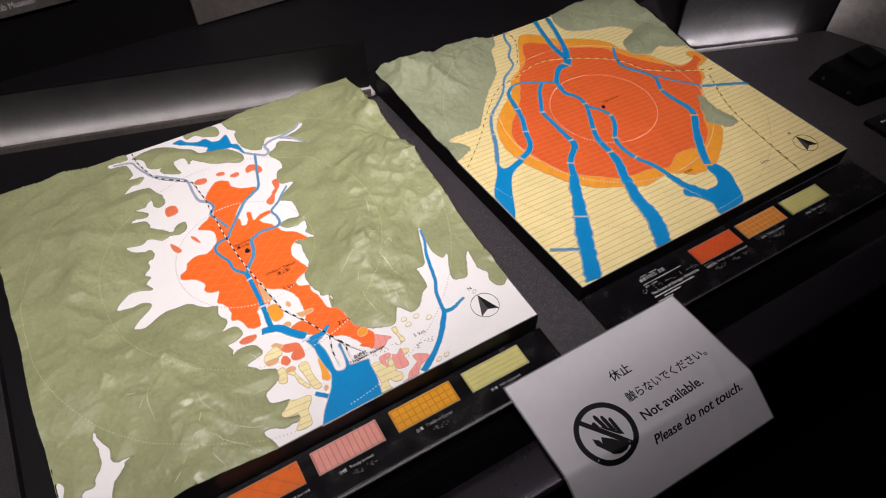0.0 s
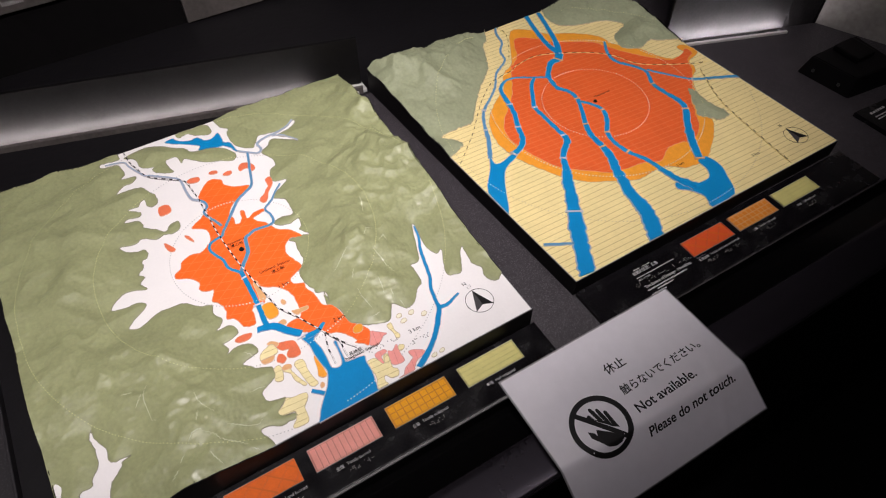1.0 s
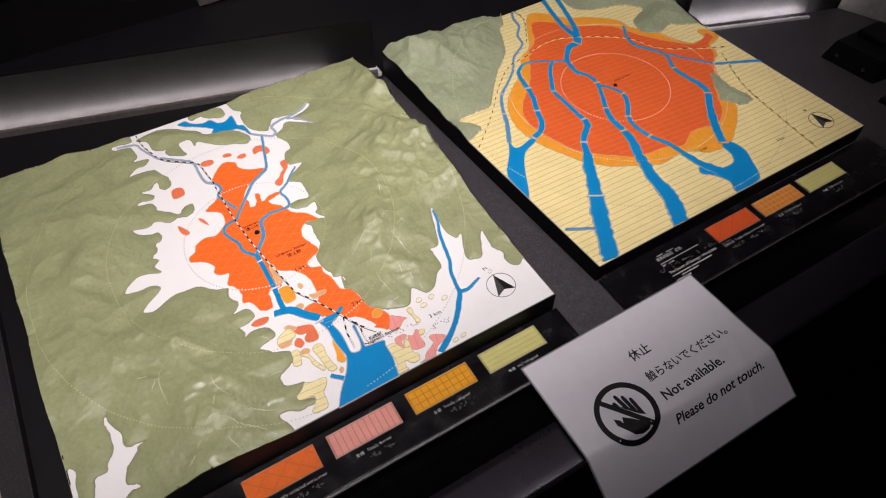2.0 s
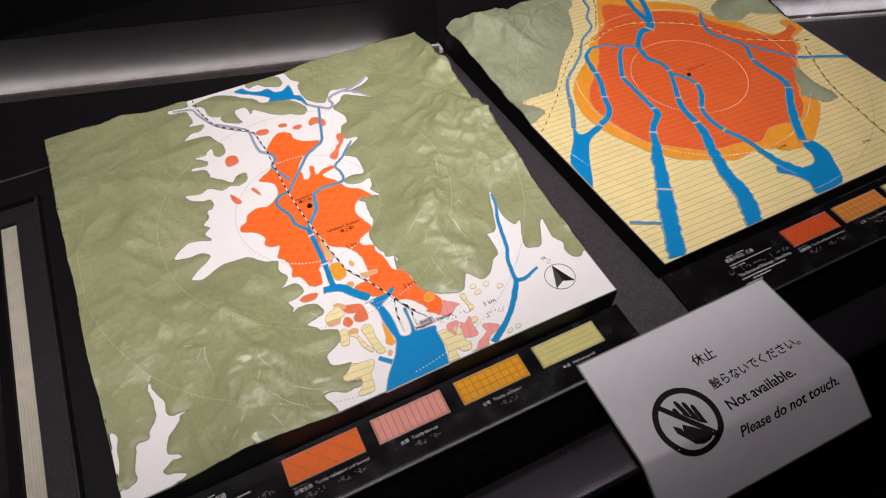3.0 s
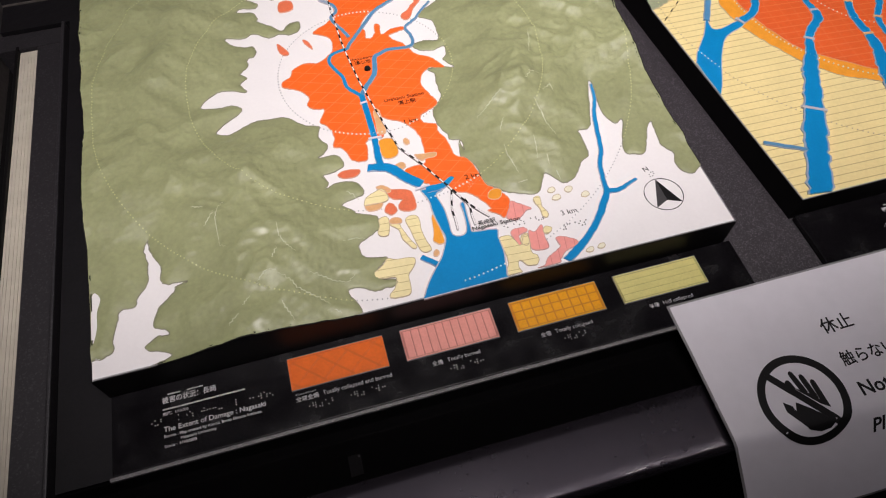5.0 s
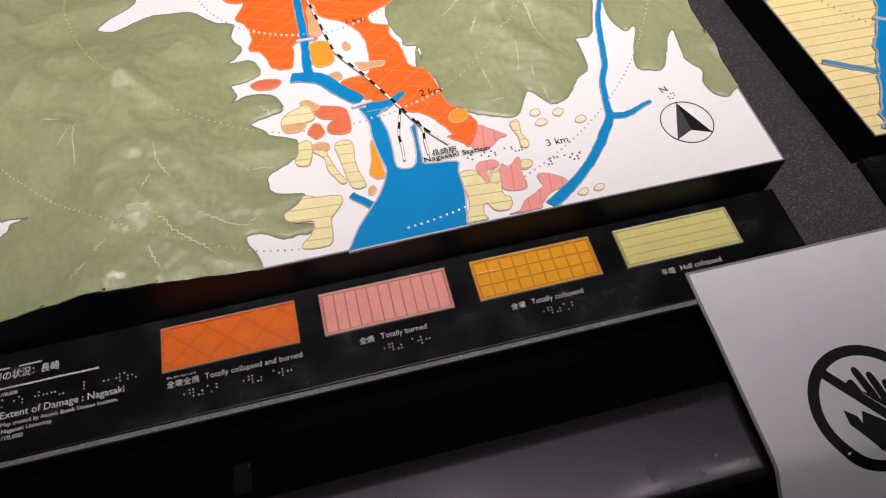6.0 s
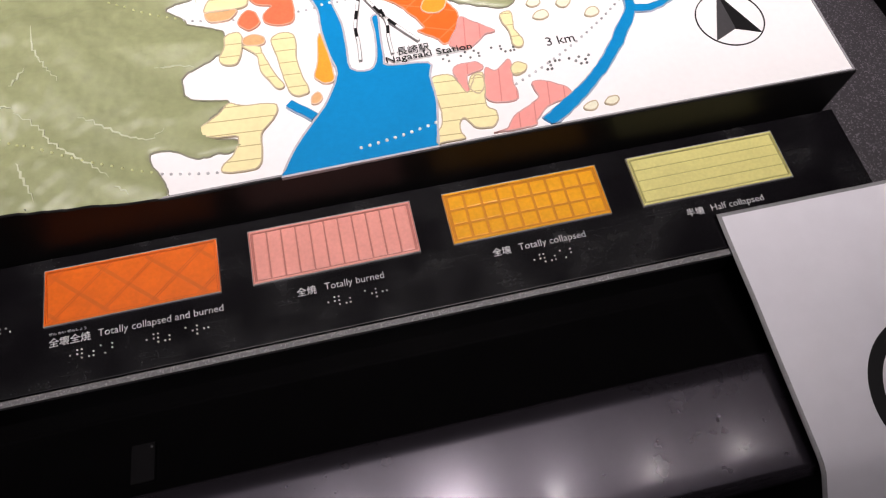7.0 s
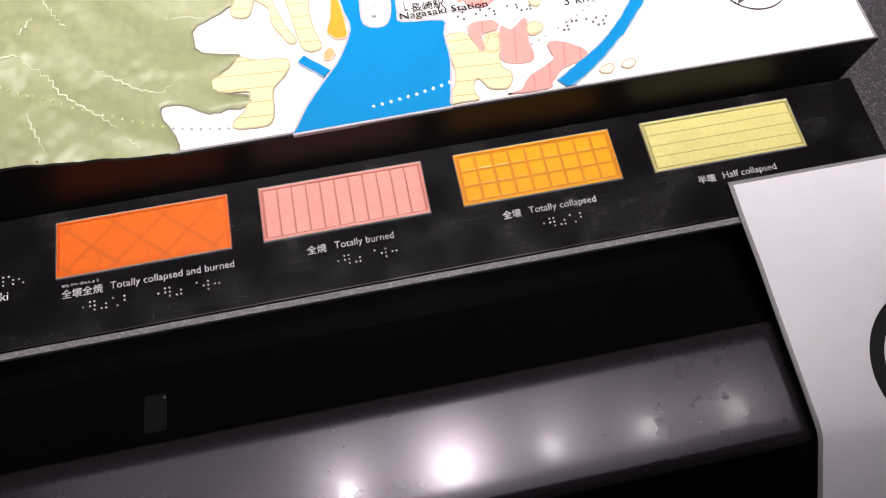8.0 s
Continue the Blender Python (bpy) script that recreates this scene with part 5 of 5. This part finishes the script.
def chip(kind, x0, y0, w, h, parent, z):
    """A raised legend sample in its shallow surround."""
    mat = {"orange": M_C_ORANGE, "red": M_C_RED, "amber": M_C_AMBER, "pink": M_C_PINK, "ochre": M_C_OCHRE, "yellow": M_C_YELLOW}[kind]
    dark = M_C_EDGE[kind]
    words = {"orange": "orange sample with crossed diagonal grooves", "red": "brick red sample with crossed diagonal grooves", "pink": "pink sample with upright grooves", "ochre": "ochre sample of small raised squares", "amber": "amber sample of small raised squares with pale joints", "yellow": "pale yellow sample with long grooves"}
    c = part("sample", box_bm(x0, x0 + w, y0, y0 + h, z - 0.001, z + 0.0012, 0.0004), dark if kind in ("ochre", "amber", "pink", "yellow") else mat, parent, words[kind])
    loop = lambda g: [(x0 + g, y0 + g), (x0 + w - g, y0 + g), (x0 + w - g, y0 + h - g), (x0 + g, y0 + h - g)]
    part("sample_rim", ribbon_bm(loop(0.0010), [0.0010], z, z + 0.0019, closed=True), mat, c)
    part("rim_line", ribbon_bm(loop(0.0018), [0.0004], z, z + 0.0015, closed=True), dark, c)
    part("clear_edge", ribbon_bm(loop(0.0001), [0.0005], z - 0.0005, z + 0.0016, closed=True), M_FILM, c, "clear acrylic edge")
    ix, iy, iw, ih = x0 + 0.0022, y0 + 0.0022, w - 0.0044, h - 0.0044
    if kind in ("ochre", "amber"):
        for a in range(9):
            for b in range(3):
                part("tile", box_bm(ix + iw * (a + 0.07) / 9, ix + iw * (a + 0.93) / 9, iy + ih * (b + 0.07) / 3, iy + ih * (b + 0.93) / 3, z, z + 0.0016, 0.0006), mat, c)
    elif kind == "pink":
        for a in range(11):
            part("slat", box_bm(ix + iw * (a + 0.05) / 11, ix + iw * (a + 0.95) / 11, iy, iy + ih, z, z + 0.0017, 0.0006), mat, c)
    elif kind == "yellow":
        for b in range(4):
            part("slat", box_bm(ix, ix + iw, iy + ih * (b + 0.025) / 4, iy + ih * (b + 0.975) / 4, z, z + 0.0017, 0.0004), mat, c)
    else:
        for k in range(-2, 5):
            for s, wide, top, shift in ((1, 0.0004, 0.00146, 0.0), (1, 0.0004, 0.00146, 0.0019), (-1, 0.0020, 0.00138, 0.0)):
                a = (ix + iw * (k if s > 0 else k + 0.2) / 3.4 + shift, iy)
                b = (a[0] + s * ih * 1.12, iy + ih)
                e0, e1 = sorted(((ix - a[0]) / (b[0] - a[0]), (ix + iw - a[0]) / (b[0] - a[0])))
                t0, t1 = max(0.0, e0), min(1.0, e1)
                if t1 - t0 > 0.08:
                    line = [(a[0] + (b[0] - a[0]) * t, a[1] + (b[1] - a[1]) * t) for t in (t0, t1)]
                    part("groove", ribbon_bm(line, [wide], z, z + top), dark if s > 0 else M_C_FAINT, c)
    return c


SAMPLES = [("orange", "全壊全焼", "Totally collapsed and burned", 0.063), ("pink", "全焼", "Totally burned", 0.0315), ("ochre", "全壊", "Totally collapsed", 0.0375), ("yellow", "半壊", "Half collapsed", 0.031), ("red", "全壊全焼", "Totally collapsed and burned", 0.063),
           ("amber", "全壊", "Totally collapsed", 0.0375)]


DOT_WORDS = [[(0.0105, "⠐⠻⠴⠡⠃"), (0.0480, "⠐⠻⠴"), (0.0675, "⠈⠺⠒")], [(0.0345, "⠐⠻⠴"), (0.0540, "⠈⠺⠒")], [(0.0380, "⠐⠻⠴⠡⠃")], [(0.0400, "⠥⠴⠡⠃")]]


def legend(x0, x1, y0, y1, chips, chip_w, chip_h, chip_y, title_x, title_jp, title_en, title_w, label):
    z = PLATE_Z
    p = thing("legend_plate", ((x0 + x1) / 2, (y0 + y1) / 2, DECK_Z - 0.002), label, "sign", "legend plates")
    part("plate", box_bm(x0, x1, y0, y1, DECK_Z - 0.002 if x0 < 0 else DECK_E, z, 0.0006), M_BLACK, p, "glossy black acrylic plate")
    for x, i in chips:
        kind, jp, en, wide = SAMPLES[i]
        i = {4: 0, 5: 2}.get(i, i)
        chip(kind, x, chip_y, chip_w, chip_h, p, z)
        k = chip_w / 0.0895
        jx = x + (0.0022 if i == 0 else 0.0215 if i == 1 else 0.0195 if i == 2 else 0.0225) * k
        ex = jx + (0.0242 if i == 0 else 0.0145) * k
        letters("lettering", jp, (jx, chip_y - 0.0105 * k, z), 0.0052 * k, M_LETTER, p)
        letters("lettering", en, (ex, chip_y - 0.0100 * k, z), 0.0056 * k, M_LETTER, p, width=wide * k, bold=-0.00006)
        for start, text in DOT_WORDS[i]:
            braille("raised_dots", x + start * k, chip_y - 0.0150 * k, z, text, p)
        if i == 0:
            letters("small_print", "ぜん かい ぜんしょう", (jx, chip_y - 0.0046 * k, z), 0.0018, M_LETTER, p, width=0.0185 * k)
    tx = title_x
    letters("lettering", title_jp, (tx, chip_y + 0.0205, z), 0.0066, M_LETTER, p, width=0.047)
    bars("small_print", [(tx + 0.005, tx + 0.016, chip_y + 0.0275, 0.0012), (tx + 0.022, tx + 0.036, chip_y + 0.0275, 0.0012), (tx, tx + 0.072, chip_y + 0.0138, 0.0014)], z, M_DOT_PLATE, p, 5)
    letters("lettering", "縮尺：1/10,000", (tx, chip_y + 0.0090, z), 0.0034, M_LETTER, p)
    braille("raised_dots", tx - 0.012, chip_y + 0.0066, z, "⠐⠥⠃⠀⠀⠅⠐⠱⠀⠚⠒⠒⠤⠀⠀⠇⠀⠐⠂⠺⠱⠢", p, 0.0050)
    letters("lettering", title_en, (tx, chip_y - 0.0060, z), 0.0066, M_LETTER, p, width=title_w)
    return p, tx, chip_y


W_CHIPS = [(-0.4483, 0), (-0.3423, 1), (-0.2348, 2), (-0.1268, 3)]
leg, tx, cy = legend(-0.604, 0.0065, -0.0732, -0.0015, W_CHIPS, 0.0895, 0.0315, -0.0405, -0.5605, "被害の状況：長崎", "The Extent of Damage : Nagasaki", 0.088,
                     "glossy black legend plate with four coloured samples below the harbour map")
letters("lettering", "Source : Map created by Atomic Bomb Disease Institute,", (tx, cy - 0.0112, PLATE_Z), 0.0037, M_LETTER, leg, width=0.084)
letters("lettering", "Nagasaki University", (tx + 0.014, cy - 0.0156, PLATE_Z), 0.0037, M_LETTER, leg, width=0.030)
letters("lettering", "Scale : 1/10,000", (tx, cy - 0.0200, PLATE_Z), 0.0037, M_LETTER, leg, width=0.027)
E_CHIPS = [(0.2805, 4), (0.3785, 5), (0.4765, 3)]
leg, tx, cy = legend(0.088, 0.665, -0.0720, 0.0075, E_CHIPS, 0.086, 0.030, -0.0340, 0.180, "被害の状況：広島", "The Extent of Damage : Hiroshima", 0.090,
                     "glossy black legend plate with three coloured samples below the delta map")
bars("small_print", [(tx, tx + 0.075, cy - 0.0112, 0.0022), (tx + 0.014, tx + 0.045, cy - 0.0156, 0.0022), (tx, tx + 0.027, cy - 0.0200, 0.0022)], PLATE_Z, M_LETTER, leg, 9)

# ---------------------------------------------------------------- the laminated notice
SIGN_X, SIGN_Y, SIGN_W, SIGN_H, FOLD = -0.0880, -0.0565, 0.288, 0.210, 0.1365


def sheet(p):
    """Bends a flat sheet (x from its left edge, y down from its top edge) over the counter rail; z is the height off the paper."""
    u, v, off = p.x, -p.y, p.z
    fu = min(max(u / SIGN_W, 0.0), 1.0)
    drop = 0.0070 - 0.0135 * fu ** 1.5
    z0 = -0.0325 - drop * min(v / FOLD, 1.0)
    wave = 0.0012 * math.sin(19 * u + 1.0) * math.sin(12 * v) + 0.0006 * noise.noise(Vector((u * 30, v * 30, 2)))
    wave += 0.0018 * math.exp(-((u - 0.235 + 0.35 * (v - 0.17)) / 0.005) ** 2) * min(max((v - 0.06) / 0.05, 0.0), 1.0)
    bend = FOLD + 0.012 * (0.5 - fu) * -1
    if v <= bend:
        return Vector((SIGN_X + u, SIGN_Y - v, z0 + wave + off))
    a = radians(36 - 4 * fu)
    s, r = v - bend, 0.010
    arc = r * a
    if s < arc:
        t = s / r
        y, z, tilt = r * math.sin(t), -r * (1 - math.cos(t)), t
    else:
        y, z, tilt = r * math.sin(a) + (s - arc) * math.cos(a), -r * (1 - math.cos(a)) - (s - arc) * math.sin(a), a
    return Vector((SIGN_X + u, SIGN_Y - bend - y - off * math.sin(tilt), -0.0325 - drop + wave + z + off * math.cos(tilt)))


notice = thing("notice_sheet", (SIGN_X + 0.144, SIGN_Y - 0.1, DECK_Z), "creased white laminated notice with black print lying over the counter edge", "notice")


def sheet_bm(x0, x1, y0, y1, off, nx=48, ny=40):
    bm = bmesh.new()
    g = [[bm.verts.new(sheet(Vector((x0 + (x1 - x0) * i / nx, -(y0 + (y1 - y0) * j / ny), off)))) for i in range(nx + 1)] for j in range(ny + 1)]
    for j in range(ny):
        for i in range(nx):
            bm.faces.new((g[j + 1][i], g[j + 1][i + 1], g[j][i + 1], g[j][i]))
    return bm


film = part("laminate_film", sheet_bm(-0.0022, SIGN_W + 0.0022, -0.0022, SIGN_H + 0.0022, -0.0004), M_FILM, notice, "clear film border", smooth=True)
paper = part("paper", sheet_bm(0, SIGN_W, 0, SIGN_H, 0.0), M_PAPER, notice, smooth=True)
s = film.modifiers.new("thickness", "SOLIDIFY")
s.thickness, s.offset = 0.0004, -1
bent = lambda p: sheet(Vector((p.x, p.y, p.z + 0.0002)))
letters("lettering", "休止", (0.128, -0.063, 0), 0.0165, M_INK, notice, bend=bent, bold=0.0002)
letters("lettering", "触らないでください。", (0.128, -0.096, 0), 0.0150, M_INK, notice, width=0.133, bend=bent, bold=0.00018)
letters("lettering", "Not available.", (0.129, -0.1255, 0), 0.0180, M_INK, notice, width=0.098, bend=bent, bold=0.0003)
letters("lettering", "Please do not touch.", (0.125, -0.158, 0), 0.0175, M_INK, notice, width=0.142, bend=bent, slant=0.2, bold=0.0003)


def bent_prism(outline, name, mat, z0, z1):
    """A printed shape cut into small pieces so that it follows the sheet."""
    bm = prism_bm(outline, z0, z1)
    bmesh.ops.subdivide_edges(bm, edges=[e for e in bm.edges if e.calc_length() > 0.008], cuts=3, use_grid_fill=True)
    bmesh.ops.triangulate(bm, faces=bm.faces[:])
    for v in bm.verts:
        v.co = sheet(v.co)
    return part(name, bm, mat, notice)


RX, RY, RR = 0.0760, -0.1135, 0.037
ring = ribbon_bm([(RX + RR * math.cos(t), RY + RR * math.sin(t)) for t in (math.tau * k / 72 for k in range(72))], [0.0072], -0.0004, 0.0004, closed=True)
for v in ring.verts:
    v.co = sheet(v.co)
part("ban_ring", ring, M_INK, notice, "black ring of a prohibition symbol")
bar = ribbon_bm([(RX - 0.0225 + 0.045 * k / 16, RY + 0.029 - 0.058 * k / 16) for k in range(17)], [0.0065], -0.0004, 0.0005)
for v in bar.verts:
    v.co = sheet(v.co)
part("ban_bar", bar, M_INK, notice, "black slanting bar")
# plain shapes of the pictogram on both sides of the bar
for foot, tip in (((-5, 10), (-7, 19)), ((4, 4), (0, 26)), ((10.5, -3), (8, 21)), ((16, -9), (15.5, 14))):
    rod = ribbon_bm([(RX + 0.001 * (foot[0] + (tip[0] - foot[0]) * q), RY + 0.001 * (foot[1] + (tip[1] - foot[1]) * q)) for q in (0, 0.25, 0.5, 0.75, 0.9, 0.97, 1)], [0.0050, 0.0052, 0.0052, 0.0050, 0.0044, 0.0030, 0.0012], -0.0004, 0.0004)
    for v in rod.verts:
        v.co = sheet(v.co)
    part("symbol_rod", rod, M_INK, notice)
above = [(-7, 13), (1, 8), (7, 3), (13, -4), (18.5, -5), (19, -13), (12, -8), (-4, 11)]
below = [(-20, 2), (-13.5, -3.5), (-12.5, -8.5), (-9, -1), (2, -10), (17.5, -25), (11, -29.5), (1.5, -30), (-8, -26), (-14, -17), (-20.5, -7)]
for shape in (above, below):
    bent_prism([(RX + x * 0.001, RY + y * 0.001) for x, y in shape], "symbol_block", M_INK, -0.0004, 0.0004)

# ---------------------------------------------------------------- small things on the deck
unit = thing("control_box", (0.87, 0.16, DECK_E), "matte black control box with chamfered sides and small screws", "box")
fx = [(0.794, 0.205), (0.806, 0.098), (0.935, 0.085), (0.945, 0.205)]
bm = bmesh.new()
lowv = [bm.verts.new((x, y, DECK_E)) for x, y in fx]
topv = [bm.verts.new((x + (0.87 - x) * 0.16, y + (0.15 - y) * 0.16, DECK_Z + 0.032)) for x, y in fx]
for i in range(4):
    j = (i + 1) % 4
    bm.faces.new((lowv[i], lowv[j], topv[j], topv[i]))
bm.faces.new(topv)
bmesh.ops.recalc_face_normals(bm, faces=bm.faces[:])
bmesh.ops.bevel(bm, geom=[e for e in bm.edges if not e.is_boundary], offset=0.002, segments=2, affect="EDGES")
part("box_body", bm, M_CASE, unit)
part("box_cap", box_bm(0.853, 0.905, 0.135, 0.190, DECK_Z + 0.031, DECK_Z + 0.043, 0.003), M_CASE, unit, "raised black cap")
for sx, sy, sz in ((0.8010, 0.180, 0.010), (0.8045, 0.125, 0.010)):
    bm = bmesh.new()
    bmesh.ops.create_cone(bm, cap_ends=True, segments=14, radius1=0.0034, radius2=0.0026, depth=0.003, matrix=Matrix.Translation((sx - 0.001, sy, DECK_Z + sz)) @ Matrix.Rotation(radians(-70), 4, "Y"))
    part("screw", bm, M_SCREW, unit, "dark steel screw")
tag = thing("caption_plate", (0.84, 0.03, DECK_E), "small black caption plate with white print on the deck", "sign")
part("plate", prism_bm([(0.772, 0.060), (0.776, -0.03), (0.95, -0.04), (0.95, 0.05)], DECK_E - 0.001, DECK_Z + 0.004), M_BLACK, tag)
bars("small_print", [(0.792, 0.83, 0.040, 0.005), (0.792, 0.86, 0.030, 0.003), (0.792, 0.85, 0.024, 0.003)], DECK_Z + 0.004, M_LETTER, tag, 12)


clip = thing("cable_clip", (-0.407, -0.115, -0.0495), "small dark plastic clip in the black counter hollow", "clip")
bm = box_bm(-0.4130, -0.4015, -0.1245, -0.1055, 0.0, 0.0022, 0.0006)
for v in bm.verts:
    v.co.z += -0.0560 + 0.0085 * (v.co.y + 0.0800) / -0.0497 - 0.0003
part("clip_body", bm, M_CLIP, clip)
part("clip_screw", dots_bm([(-0.4030, -0.1080, -0.0494)], 0.0009), M_SCREW, clip, "tiny bright screw")


# ---------------------------------------------------------------- the wall panels and the lamp track
def wall_panel(s0, s1, z0, z1, ob):
    bm = box_bm(s0, s1, -0.012, 0.0, z0, z1, 0.001)
    for v in bm.verts:
        q = wall_point(v.co.x, -v.co.y)
        v.co = Vector((q.x, q.y, v.co.z))
    return part("panel_board", bm, M_PANEL, ob)


wall_panel(-0.66, -0.380, 0.084, 0.60, panels)
panels_b = thing("text_panel", (*wall_point(-0.1), 0.1), "plain grey wall panel", "sign", "text panels")
wall_panel(-0.178, 0.13, -0.035, 0.60, panels_b)
q = wall_point(-0.524, 0.0132)
word = letters("lettering", "Bomb Museum", (0, 0, 0), 0.0165, M_LETTER, panels, bend=lambda p: Vector((q.x + p.x * math.cos(SKEW), q.y + p.x * math.sin(SKEW) - p.z, 0.098 + p.y)), width=0.078)
rail_w = thing("wall_rail", (*wall_point(-0.2), -0.1), "thin metal rail along the black wall, pale for painted highlights", "rail", kind="structure")
bm = box_bm(-1.2, -0.055, -0.014, -0.004, -0.0815, -0.0755, 0.0008)
for v in bm.verts:
    p = wall_point(v.co.x, -v.co.y)
    v.co = Vector((p.x, p.y, v.co.z))
part("rail_bar", bm, M_RAIL_GLINT, rail_w)

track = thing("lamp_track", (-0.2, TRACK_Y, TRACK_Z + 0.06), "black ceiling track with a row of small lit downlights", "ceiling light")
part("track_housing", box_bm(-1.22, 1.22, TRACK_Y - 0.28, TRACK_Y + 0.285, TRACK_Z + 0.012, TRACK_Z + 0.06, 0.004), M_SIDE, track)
# unseen glowing panels added for the rail's grey sheen, dimmer towards the east
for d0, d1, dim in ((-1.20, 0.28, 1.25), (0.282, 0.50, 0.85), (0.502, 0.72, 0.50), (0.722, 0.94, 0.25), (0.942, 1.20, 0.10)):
    part("sheen_glow", box_bm(d0, d1, TRACK_Y - 0.27, TRACK_Y + 0.275, TRACK_Z + 0.008, TRACK_Z + 0.0115), glow("rail_sheen_glow", (0.62, 0.56, 0.62), dim), track, "unseen dim glowing panel added for the grey sheen on the rail")
for lx, power in ((-0.95, 0.6), (-0.71, 1.2), (-0.475, 0.8), (-0.218, 3.0), (0.027, 1.2), (0.275, 5.0), (0.508, 4.5)):
    bm = bmesh.new()
    bmesh.ops.create_cone(bm, cap_ends=True, segments=20, radius1=0.015, radius2=0.015, depth=0.004, matrix=Matrix.Translation((lx, TRACK_Y, TRACK_Z + 0.005)))
    part("lamp_lens", bm, glow("lit_lamp_lens", (1.0, 0.93, 0.88), 24.0 * power), track, "lit round lamp lens")
